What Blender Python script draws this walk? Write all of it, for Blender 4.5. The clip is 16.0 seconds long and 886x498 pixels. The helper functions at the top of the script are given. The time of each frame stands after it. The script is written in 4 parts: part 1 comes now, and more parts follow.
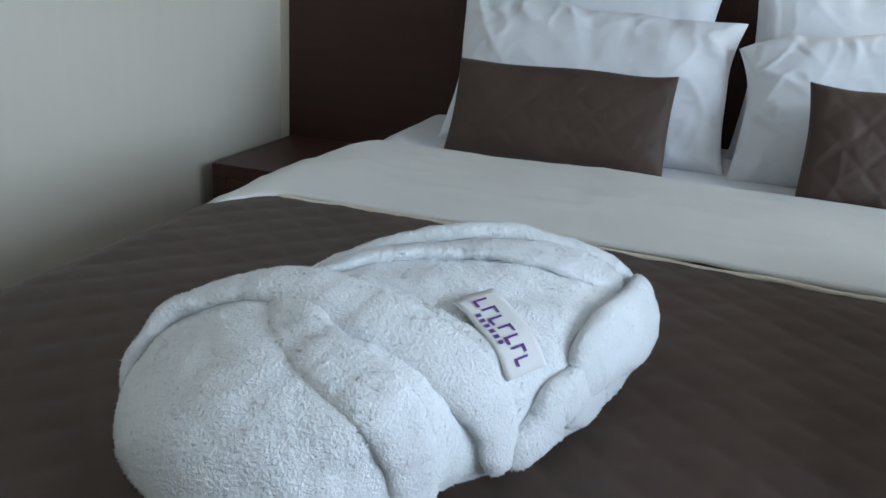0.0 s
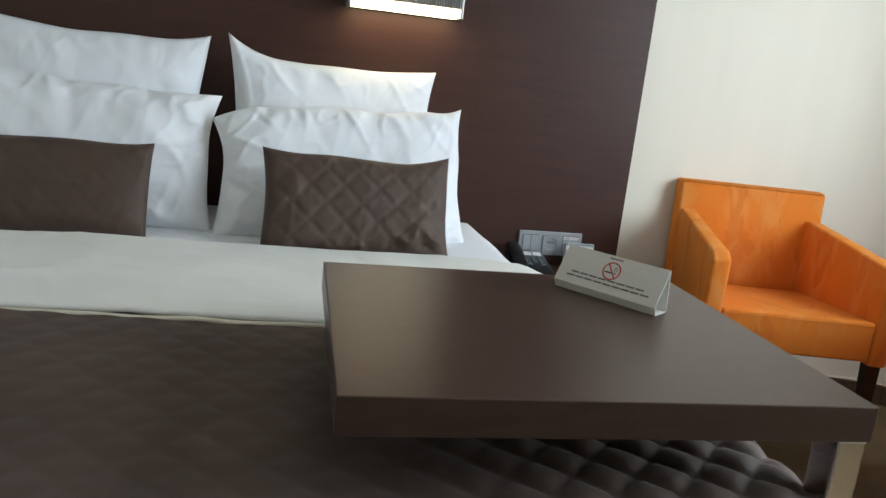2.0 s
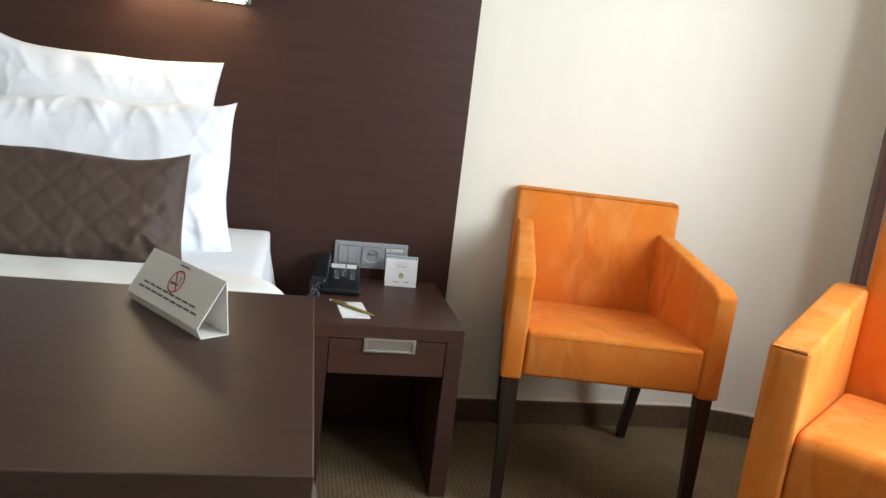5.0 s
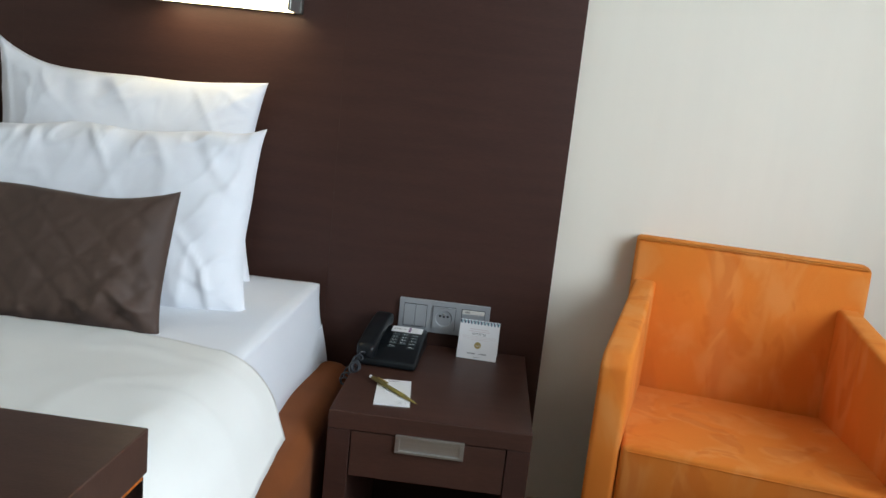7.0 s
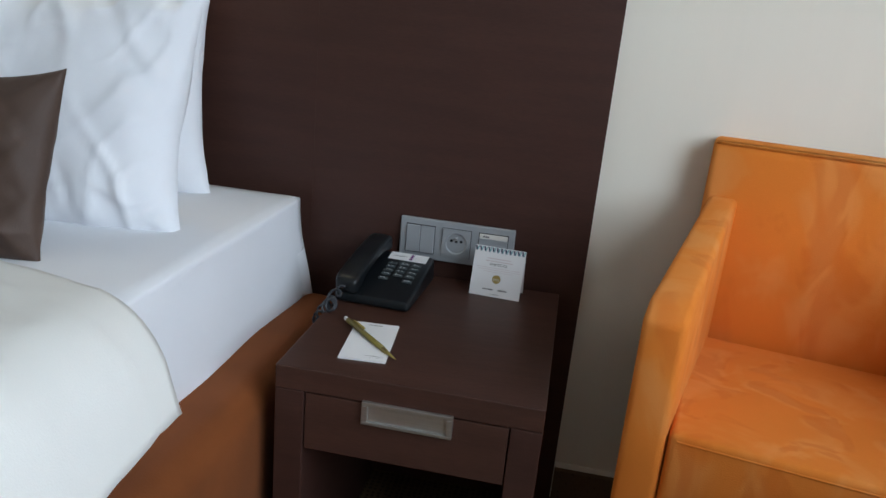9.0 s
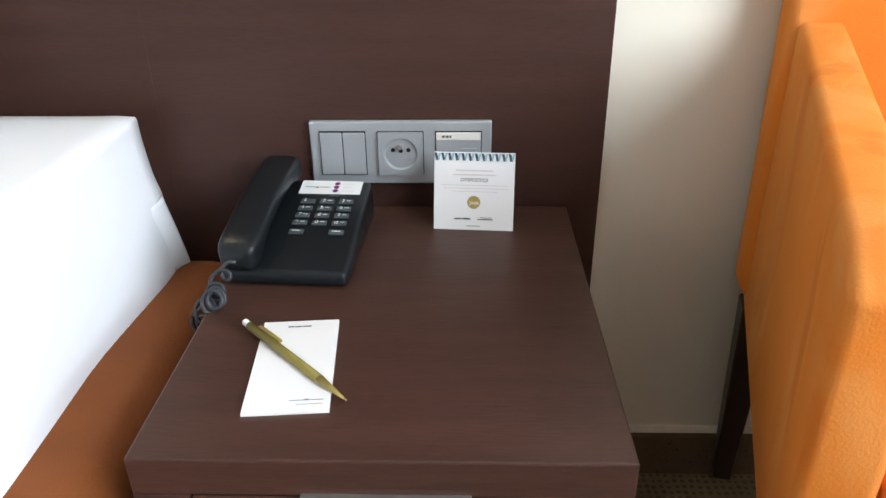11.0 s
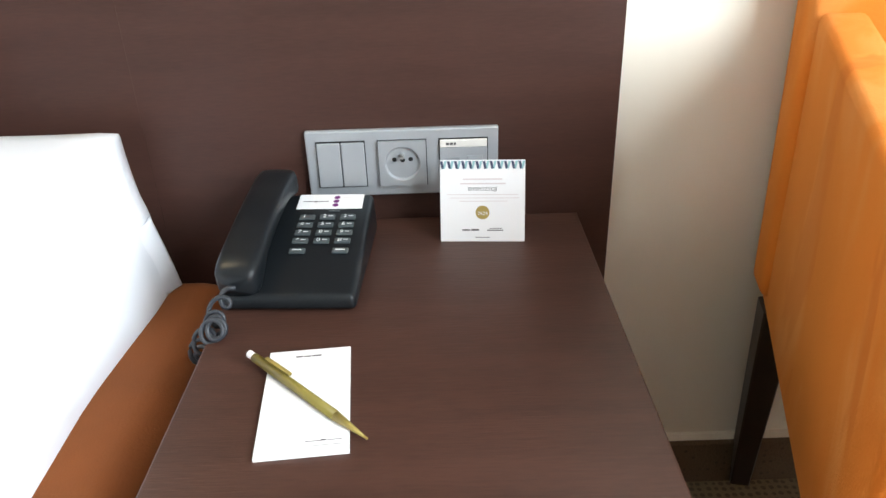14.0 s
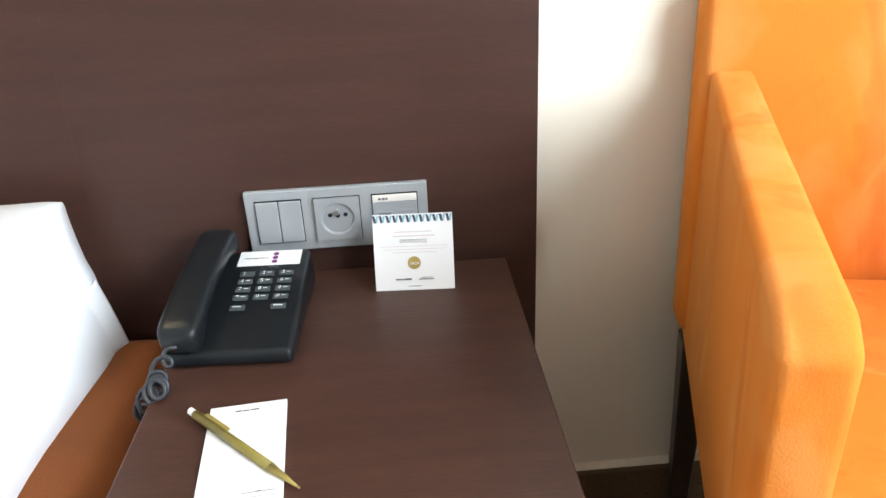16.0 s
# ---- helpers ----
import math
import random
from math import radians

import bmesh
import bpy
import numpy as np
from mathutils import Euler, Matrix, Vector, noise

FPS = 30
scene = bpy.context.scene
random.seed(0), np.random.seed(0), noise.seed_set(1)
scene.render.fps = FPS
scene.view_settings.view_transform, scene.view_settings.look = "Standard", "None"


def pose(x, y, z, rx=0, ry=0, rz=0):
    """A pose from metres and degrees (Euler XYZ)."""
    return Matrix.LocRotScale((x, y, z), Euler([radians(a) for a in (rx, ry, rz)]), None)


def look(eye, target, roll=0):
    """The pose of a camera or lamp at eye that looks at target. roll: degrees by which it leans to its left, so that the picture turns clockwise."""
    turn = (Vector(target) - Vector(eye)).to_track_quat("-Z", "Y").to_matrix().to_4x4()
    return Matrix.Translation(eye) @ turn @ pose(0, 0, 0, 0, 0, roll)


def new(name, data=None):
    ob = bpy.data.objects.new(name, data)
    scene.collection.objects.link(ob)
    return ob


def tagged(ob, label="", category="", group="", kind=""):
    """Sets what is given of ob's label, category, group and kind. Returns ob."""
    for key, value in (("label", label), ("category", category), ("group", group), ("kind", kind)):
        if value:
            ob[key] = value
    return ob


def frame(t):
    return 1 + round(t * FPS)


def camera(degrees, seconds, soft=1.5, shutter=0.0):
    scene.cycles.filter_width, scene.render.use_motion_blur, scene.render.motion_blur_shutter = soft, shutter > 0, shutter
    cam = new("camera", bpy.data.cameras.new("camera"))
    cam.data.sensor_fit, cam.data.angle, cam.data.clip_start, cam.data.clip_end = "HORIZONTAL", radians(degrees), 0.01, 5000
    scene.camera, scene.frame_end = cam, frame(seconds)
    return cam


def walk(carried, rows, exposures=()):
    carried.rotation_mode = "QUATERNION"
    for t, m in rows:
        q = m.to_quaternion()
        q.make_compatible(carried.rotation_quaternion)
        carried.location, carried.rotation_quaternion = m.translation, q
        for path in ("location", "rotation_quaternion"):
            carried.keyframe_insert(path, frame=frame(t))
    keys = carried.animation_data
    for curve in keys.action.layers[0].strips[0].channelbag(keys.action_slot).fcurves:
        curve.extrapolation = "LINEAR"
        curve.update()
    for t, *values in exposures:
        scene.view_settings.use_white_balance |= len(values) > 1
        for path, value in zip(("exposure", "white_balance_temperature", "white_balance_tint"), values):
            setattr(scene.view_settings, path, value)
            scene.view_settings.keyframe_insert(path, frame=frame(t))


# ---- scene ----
cam = camera(61.5, 16.0)
PATH = [
    (0, (-1.097, -2.21, 0.993), (-1.617, -0.404, 0.308), 4.1),
    (0.5, (-1.09, -2.208, 0.998), (-1.459, -0.349, 0.36), 5.6),
    (1, (-1.045, -2.243, 1.02), (-1.016, -0.322, 0.464), 7.2),
    (1.5, (-0.963, -2.347, 1.065), (-0.574, -0.444, 0.585), 7.1),
    (2, (-0.778, -2.34, 1.047), (-0.352, -0.438, 0.601), 6.2),
    (2.5, (-0.635, -2.321, 1.042), (-0.298, -0.401, 0.595), 5.5),
    (3, (-0.57, -2.328, 1.035), (-0.23, -0.406, 0.598), 5.9),
    (3.5, (-0.519, -2.313, 1.034), (-0.097, -0.406, 0.602), 6.2),
    (4, (-0.453, -2.28, 1.051), (0.092, -0.404, 0.620), 6.9),
    (4.2, (-0.415, -2.263, 1.051), (0.167, -0.397, 0.630), 7.4),
    (5.25, (-0.04, -2.19, 1.04), (0.27, -0.24, 0.645), 6.6),
    (6.5, (0.158, -1.868, 1.032), (0.134, 0.099, 0.675), 6.0),
    (7, (0.189, -1.771, 1.046), (0.081, 0.191, 0.674), 6.0),
    (7.5, (0.214, -1.672, 1.047), (0.024, 0.278, 0.646), 6.0),
    (8, (0.254, -1.578, 1.016), (-0.044, 0.352, 0.581), 5.0),
    (8.5, (0.287, -1.478, 0.991), (-0.073, 0.418, 0.469), 4.5),
    (9, (0.303, -1.368, 0.967), (0.004, 0.513, 0.356), 5.4),
    (11.5, (0.166, -0.829, 0.857), (0.143, 0.911, -0.129), -1.7),
    (12, (0.158, -0.824, 0.857), (0.147, 0.902, -0.153), -1.9),
    (12.5, (0.155, -0.822, 0.852), (0.15, 0.918, -0.133), -2.0),
    (13, (0.158, -0.823, 0.856), (0.147, 0.924, -0.118), -2.1),
    (13.5, (0.157, -0.824, 0.859), (0.151, 0.932, -0.1), -2.0),
    (14, (0.156, -0.825, 0.859), (0.154, 0.94, -0.081), -1.9),
    (14.5, (0.155, -0.827, 0.859), (0.158, 0.949, -0.06), -2.0),
    (15, (0.155, -0.834, 0.864), (0.172, 0.947, -0.047), -1.7),
    (15.5, (0.166, -0.844, 0.876), (0.196, 0.936, -0.037), -1.8),
    (16, (0.195, -0.862, 0.903), (0.288, 0.934, 0.028), -2.8),
]
EXPOSURES = [
    (0.0, -0.02, 5700, 11), (1.0, -0.06, 5900, 11), (1.5, -0.04, 6150, 10), (2.0, 0.18, 6300, 10), (2.5, 0.33, 6350, 11), (3.0, 0.47, 6450, 12), (3.5, 0.58, 6550, 13),
    (4.0, 0.63, 6650, 14), (6.5, 0.11, 6350, 12), (7.0, -0.01, 6250, 12), (8.0, -0.18, 6100, 12), (9.0, -0.24, 6100, 13), (11.5, 1.13, 6550, 14), (16.0, 1.38, 6600, 13),
]
walk(cam, [(t, look(eye, target, roll)) for t, eye, target, roll in PATH], EXPOSURES)


# ---- light ----
world = bpy.data.worlds.new("world")
scene.world = world
world.use_nodes = True
wn = world.node_tree
sky = wn.nodes.new("ShaderNodeTexSky")
sky.sky_type = "NISHITA"
sky.sun_disc = False
sky.sun_elevation = radians(40)
sky.sun_rotation = radians(60)
wn.links.new(sky.outputs[0], wn.nodes["Background"].inputs[0])
wn.nodes["Background"].inputs[1].default_value = 0.03

sun = new("sun", bpy.data.lights.new("sun", "SUN"))
sun.data.energy, sun.data.angle, sun.data.color = 1.0, radians(12), (1.0, 0.95, 0.88)
sun.matrix_world = look((6, -1.0, 6), (0, -4.0, 0))

WINDOW_Y0, WINDOW_Y1, WINDOW_Z0, WINDOW_Z1 = -3.0, -0.85, 0.75, 2.35
daylight = new("window_daylight", bpy.data.lights.new("window_daylight", "AREA"))
daylight.data.shape, daylight.data.size, daylight.data.size_y = "RECTANGLE", 2.0, 1.5
daylight.data.energy, daylight.data.color = 72, (0.8, 0.93, 1.0)
daylight.matrix_world = look((1.86, (WINDOW_Y0 + WINDOW_Y1) / 2, 1.55), (0.4, (WINDOW_Y0 + WINDOW_Y1) / 2, 1.2))


# ---- materials ----
def mat(name, color, rough=0.6, metal=0.0, vary=0.12, scale=8.0, stretch=(1, 1, 1), bump=0.1, bump_scale=120.0, sheen=0.0, spec=0.5, fine=0.0, edge=0.2, warp=0.0, sheen_tint=(1, 1, 1)):
    """Base colour with variation at two scales and a fine relief."""
    m = bpy.data.materials.new(name)
    m.use_nodes = True
    nt = m.node_tree
    b = nt.nodes["Principled BSDF"]
    b.inputs["Roughness"].default_value = rough
    b.inputs["Metallic"].default_value = metal
    b.inputs["Specular IOR Level"].default_value = spec
    b.inputs["Sheen Weight"].default_value = sheen
    b.inputs["Sheen Tint"].default_value = (*sheen_tint, 1)
    tc = nt.nodes.new("ShaderNodeTexCoord")
    mp = nt.nodes.new("ShaderNodeMapping")
    mp.inputs["Scale"].default_value = stretch
    nt.links.new(tc.outputs["Object"], mp.inputs[0])
    n1 = nt.nodes.new("ShaderNodeTexNoise")
    n1.inputs["Scale"].default_value, n1.inputs["Detail"].default_value = scale, 6
    n1.inputs["Distortion"].default_value = warp
    nt.links.new(mp.outputs[0], n1.inputs["Vector"])
    n2 = nt.nodes.new("ShaderNodeTexNoise")
    n2.inputs["Scale"].default_value, n2.inputs["Detail"].default_value = bump_scale, 3
    nt.links.new(mp.outputs[0], n2.inputs["Vector"])
    ramp = nt.nodes.new("ShaderNodeValToRGB")
    lo = [max(0, c * (1 - vary)) for c in color]
    hi = [min(1, c * (1 + vary)) for c in color]
    ramp.color_ramp.elements[0].color, ramp.color_ramp.elements[1].color = (*lo, 1), (*hi, 1)
    ramp.color_ramp.elements[0].position, ramp.color_ramp.elements[1].position = 0.5 - edge, 0.5 + edge
    mixer = nt.nodes.new("ShaderNodeMath")
    mixer.operation = "MULTIPLY_ADD"
    mixer.inputs[1].default_value = fine
    nt.links.new(n2.outputs[0], mixer.inputs[0])
    nt.links.new(n1.outputs[0], mixer.inputs[2])
    sub = nt.nodes.new("ShaderNodeMath")
    sub.operation = "SUBTRACT"
    sub.inputs[1].default_value = fine * 0.5
    nt.links.new(mixer.outputs[0], sub.inputs[0])
    nt.links.new(sub.outputs[0], ramp.inputs[0])
    nt.links.new(ramp.outputs[0], b.inputs["Base Color"])
    bp = nt.nodes.new("ShaderNodeBump")
    bp.inputs["Strength"].default_value, bp.inputs["Distance"].default_value = bump, 0.002
    nt.links.new(n2.outputs[0], bp.inputs["Height"])
    nt.links.new(bp.outputs[0], b.inputs["Normal"])
    return m


def carpet_material(name="carpet", color=(0.17, 0.115, 0.055)):
    """Olive-brown loop carpet with a small dark dot in each weave cell."""
    m = mat(name, color, 0.95, vary=0.2, scale=5, bump=0.8, bump_scale=400, fine=0.6)
    nt = m.node_tree
    b = nt.nodes["Principled BSDF"]
    base = b.inputs["Base Color"].links[0].from_socket
    tc = nt.nodes.new("ShaderNodeTexCoord")
    vor = nt.nodes.new("ShaderNodeTexVoronoi")
    vor.inputs["Scale"].default_value, vor.inputs["Randomness"].default_value = 85, 0.25
    nt.links.new(tc.outputs["Object"], vor.inputs["Vector"])
    ramp = nt.nodes.new("ShaderNodeValToRGB")
    ramp.color_ramp.elements[0].color, ramp.color_ramp.elements[1].color = (0.5, 0.46, 0.42, 1), (1, 1, 1, 1)
    ramp.color_ramp.elements[0].position, ramp.color_ramp.elements[1].position = 0.28, 0.4
    nt.links.new(vor.outputs["Distance"], ramp.inputs[0])
    mul = nt.nodes.new("ShaderNodeMix")
    mul.data_type, mul.blend_type = "RGBA", "MULTIPLY"
    mul.inputs[0].default_value = 1
    nt.links.new(base, mul.inputs[6])
    nt.links.new(ramp.outputs[0], mul.inputs[7])
    nt.links.new(mul.outputs[2], b.inputs["Base Color"])
    return m


def suede_material():
    """Orange microsuede whose nap is brushed into pale and deep streaks."""
    m = mat("orange_microsuede", (0.74, 0.215, 0.028), 0.9, vary=0.07, scale=5, bump=0.2, bump_scale=420, sheen=0.25, fine=0.15, spec=0.15, sheen_tint=(1, 0.5, 0.15))
    nt = m.node_tree
    b = nt.nodes["Principled BSDF"]
    base = b.inputs["Base Color"].links[0].from_socket
    tc = nt.nodes.new("ShaderNodeTexCoord")

    def field(scale, stretch, warp, lo, hi):
        mp = nt.nodes.new("ShaderNodeMapping")
        mp.inputs["Scale"].default_value = stretch
        mp.inputs["Rotation"].default_value = (0.25, 0.12, 0.3)
        nt.links.new(tc.outputs["Object"], mp.inputs[0])
        n = nt.nodes.new("ShaderNodeTexNoise")
        n.inputs["Scale"].default_value, n.inputs["Detail"].default_value, n.inputs["Distortion"].default_value = scale, 3, warp
        nt.links.new(mp.outputs[0], n.inputs["Vector"])
        r = nt.nodes.new("ShaderNodeMapRange")
        r.interpolation_type = "SMOOTHSTEP"
        r.inputs["From Min"].default_value, r.inputs["From Max"].default_value = lo, hi
        nt.links.new(n.outputs[0], r.inputs["Value"])
        return r.outputs["Result"]

    def blend(source, color, fac, amount):
        mul = nt.nodes.new("ShaderNodeMath")
        mul.operation = "MULTIPLY"
        mul.inputs[1].default_value = amount
        nt.links.new(fac, mul.inputs[0])
        mx = nt.nodes.new("ShaderNodeMix")
        mx.data_type = "RGBA"
        nt.links.new(mul.outputs[0], mx.inputs[0])
        nt.links.new(source, mx.inputs[6])
        mx.inputs[7].default_value = (*color, 1)
        return mx.outputs[2]
    pale = blend(base, (0.82, 0.36, 0.11), field(2.4, (4.5, 4.5, 2.0), 0.8, 0.44, 0.64), 0.40)
    deep = blend(pale, (0.60, 0.13, 0.012), field(2.2, (5, 5, 1.9), 0.9, 0.52, 0.62), 0.42)
    nt.links.new(deep, b.inputs["Base Color"])
    return m


def glow_material(name, color, strength):
    m = bpy.data.materials.new(name)
    m.use_nodes = True
    b = m.node_tree.nodes["Principled BSDF"]
    b.inputs["Emission Color"].default_value, b.inputs["Emission Strength"].default_value = (*color, 1), strength
    return m


def glass_material():
    m = bpy.data.materials.new("window_glass")
    m.use_nodes = True
    b = m.node_tree.nodes["Principled BSDF"]
    b.inputs["Transmission Weight"].default_value, b.inputs["Roughness"].default_value, b.inputs["IOR"].default_value = 1, 0.0, 1.45
    return m


WALL = mat("wallpaper", (0.79, 0.74, 0.63), 0.75, vary=0.012, scale=3, stretch=(8, 8, 0.6), bump=0.08, bump_scale=120)
CEIL = mat("ceiling_paint", (0.8, 0.79, 0.76), 0.9, vary=0.02, scale=3, bump=0.1)
WENGE = mat("wenge_laminate", (0.055, 0.024, 0.018), 0.45, vary=0.12, scale=4, stretch=(1, 6, 9), bump=0.12, bump_scale=55, fine=0.7, spec=0.3)
WENGE_TOP = mat("wenge_laminate_top", (0.062, 0.027, 0.019), 0.42, vary=0.14, scale=4, stretch=(1, 9, 9), bump=0.15, bump_scale=48, fine=0.9, spec=0.35)
TABLE_WOOD = mat("dark_brown_table_laminate", (0.06, 0.032, 0.023), 0.33, vary=0.14, scale=6, stretch=(2, 12, 10), bump=0.1, bump_scale=60, fine=0.7)
LEGWOOD = mat("dark_stained_beech", (0.03, 0.017, 0.012), 0.35, vary=0.3, scale=6, stretch=(12, 12, 1.5), bump=0.1)
LINEN = mat("white_linen", (0.83, 0.84, 0.87), 0.85, vary=0.02, scale=5, bump=0.12, bump_scale=700, sheen=0.1)
DUVET = mat("white_duvet_cotton", (0.8, 0.79, 0.745), 0.85, vary=0.03, scale=5, bump=0.15, bump_scale=500, sheen=0.1)
BROWN = mat("brown_quilted_satin", (0.066, 0.037, 0.025), 0.65, vary=0.14, scale=6, bump=0.15, bump_scale=500, sheen=0.08, fine=0.25)
PIPING = mat("cream_piping", (0.7, 0.62, 0.5), 0.8, vary=0.08, scale=20)
SUEDE = suede_material()
RAIL = mat("rust_brown_suede", (0.23, 0.064, 0.013), 0.8, vary=0.2, scale=5, bump=0.2, bump_scale=400, sheen=0.05, spec=0.25)
TERRY = mat("white_terry", (0.93, 0.95, 0.97), 0.95, vary=0.02, scale=30, bump=0.7, bump_scale=420, sheen=0.6, spec=0.1)
CARPET = carpet_material()
BASEBOARD = carpet_material("brown_carpet_skirting", (0.105, 0.066, 0.034))
SEALANT = mat("cream_sealant", (0.62, 0.55, 0.44), 0.6, vary=0.08, scale=30)
SILVER = mat("silver_grey_plastic", (0.42, 0.44, 0.46), 0.4, metal=0.35, vary=0.03, scale=20, bump=0.05)
SILVER_DARK = mat("grey_socket_recess", (0.3, 0.31, 0.33), 0.45, metal=0.2, vary=0.03, scale=20, bump=0.05)
ALU = mat("brushed_aluminium", (0.55, 0.54, 0.52), 0.35, metal=0.9, vary=0.08, scale=10, stretch=(1, 30, 30), bump=0.1)
CHROME = mat("chrome", (0.75, 0.75, 0.76), 0.14, metal=1.0, vary=0.03, scale=8, bump=0.04, bump_scale=40)
BLACK = mat("black_phone_plastic", (0.010, 0.012, 0.014), 0.3, vary=0.1, scale=20, bump=0.06, bump_scale=500, spec=0.3)
KEY = mat("grey_key_plastic", (0.06, 0.075, 0.08), 0.4, vary=0.08, scale=20)
CORD = mat("dark_cord", (0.03, 0.033, 0.04), 0.4, vary=0.1, scale=20)
HOLE = mat("socket_hole", (0.01, 0.01, 0.01), 0.8, vary=0.1)
PAPER = mat("white_paper", (0.83, 0.82, 0.82), 0.8, vary=0.015, scale=10, bump=0.05)
CARD = mat("offwhite_card", (0.72, 0.69, 0.64), 0.7, vary=0.03, scale=10, bump=0.06)
INK = mat("grey_ink", (0.12, 0.11, 0.11), 0.8, vary=0.1)
PALE_INK = mat("pale_pink_ink", (0.70, 0.62, 0.62), 0.8, vary=0.05)
PURPLE = mat("purple_ink", (0.13, 0.05, 0.25), 0.8, vary=0.1)
VIOLET = mat("violet_ink", (0.16, 0.02, 0.16), 0.7, vary=0.1)
RED = mat("red_ink", (0.55, 0.05, 0.03), 0.7, vary=0.1)
TEAL = mat("teal_ink", (0.3, 0.52, 0.54), 0.7, vary=0.1)
NAVY = mat("navy_ink", (0.06, 0.07, 0.13), 0.7, vary=0.1)
GOLD = mat("gold_print", (0.4, 0.29, 0.08), 0.5, vary=0.1)
KEY_INK = mat("key_print", (0.8, 0.82, 0.82), 0.7, vary=0.05)
OLIVE = mat("olive_pen_plastic", (0.2, 0.155, 0.03), 0.35, vary=0.1, scale=40, bump=0.05)
OLIVE_TIP = mat("olive_pen_tip_plastic", (0.28, 0.21, 0.05), 0.4, vary=0.08, scale=40, bump=0.05)
CURTAIN_DARK = mat("plum_brown_curtain", (0.11, 0.055, 0.045), 0.85, vary=0.15, scale=8, bump=0.2, bump_scale=400, sheen=0.2)
CURTAIN_LIGHT = mat("peach_curtain", (0.62, 0.36, 0.25), 0.85, vary=0.1, scale=8, bump=0.2, bump_scale=400, sheen=0.2)
WHITE_FRAME = mat("white_window_frame", (0.8, 0.8, 0.79), 0.4, vary=0.02)
LAMP_METAL = mat("dark_steel", (0.14, 0.13, 0.12), 0.35, metal=0.8, vary=0.1, scale=12)
LAMP_GLOW = glow_material("lamp_diffuser", (1.0, 0.82, 0.48), 9.0)
GLASS = glass_material()


# ---- mesh helpers ----
def part(name, bm, material, parent=None, label="", smooth=False):
    me = bpy.data.meshes.new(name)
    bm.to_mesh(me)
    bm.free()
    me.materials.append(material)
    if smooth:
        for p in me.polygons:
            p.use_smooth = True
    ob = new(name, me)
    ob.parent = parent
    if label:
        tagged(ob, label)
    return ob


def thing(name, m, label, category, group="", kind=""):
    ob = new(name)
    ob.empty_display_size = 0.05
    ob.matrix_world = m
    return tagged(ob, label, category, group, kind)


def add_box(bm, x0, x1, y0, y1, z0, z1, bevel=0.0, seg=2):
    r = bmesh.ops.create_cube(bm, size=1.0)
    vs = r["verts"]
    bmesh.ops.transform(bm, verts=vs, matrix=Matrix.LocRotScale(((x0 + x1) / 2, (y0 + y1) / 2, (z0 + z1) / 2), None, (x1 - x0, y1 - y0, z1 - z0)))
    if bevel > 0:
        es = list({e for v in vs for e in v.link_edges})
        bmesh.ops.bevel(bm, geom=es, offset=bevel, segments=seg, profile=0.5, affect="EDGES")
    return bm


def box(x0, x1, y0, y1, z0, z1, bevel=0.0, seg=2):
    return add_box(bmesh.new(), x0, x1, y0, y1, z0, z1, bevel, seg)


def rod(p, q, r0, r1=None, n=16, bm=None):
    bm = bm or bmesh.new()
    p, q = Vector(p), Vector(q)
    m = Matrix.Translation((p + q) / 2) @ (q - p).to_track_quat("Z", "Y").to_matrix().to_4x4()
    bmesh.ops.create_cone(bm, cap_ends=True, segments=n, radius1=r0, radius2=r0 if r1 is None else r1, depth=(q - p).length, matrix=m)
    return bm


def grid(nu, nv, f, wrap_u=False):
    """A sheet of nu by nv quads; f(u, v) with u, v from 0 to 1 gives its points."""
    verts = [f(i / nu, j / nv) for j in range(nv + 1) for i in range(nu + (0 if wrap_u else 1))]
    w = nu if wrap_u else nu + 1
    faces = [(j * w + i, j * w + (i + 1) % w, (j + 1) * w + (i + 1) % w, (j + 1) * w + i) for j in range(nv) for i in range(nu)]
    me = bpy.data.meshes.new("sheet")
    me.from_pydata(verts, [], faces)
    bm = bmesh.new()
    bm.from_mesh(me)
    bpy.data.meshes.remove(me)
    return bm


def thick(ob, t, offset=-1):
    mod = ob.modifiers.new("thickness", "SOLIDIFY")
    mod.thickness, mod.offset = t, offset
    return ob


def tube(name, points, radius, material, parent, label=""):
    """A round cord along points, as a mesh."""
    pts = [Vector(p) for p in points]
    n = 8

    def f(u, v):
        i = min(round(v * (len(pts) - 1)), len(pts) - 1)
        d = (pts[min(i + 1, len(pts) - 1)] - pts[max(i - 1, 0)]).normalized()
        a = d.orthogonal().normalized() if abs(d.z) > 0.95 else d.cross(Vector((0, 0, 1))).normalized()
        b = d.cross(a)
        return pts[i] + radius * (math.cos(2 * math.pi * u) * a + math.sin(2 * math.pi * u) * b)
    return part(name, grid(n, len(pts) - 1, f, True), material, parent, label, True)


def text(name, body, size, m, material, parent, align="CENTER"):
    """Flat lettering in the built-in font, as a mesh, in the plane of m."""
    cu = bpy.data.curves.new(name, "FONT")
    cu.body, cu.size, cu.align_x, cu.align_y = body, size, align, "CENTER"
    ob = new(name, cu)
    me = bpy.data.meshes.new_from_object(ob.evaluated_get(bpy.context.evaluated_depsgraph_get()))
    bpy.data.objects.remove(ob)
    me.materials.clear()
    me.materials.append(material)
    ob = new(name, me)
    ob.parent = parent
    ob.matrix_local = m
    return ob


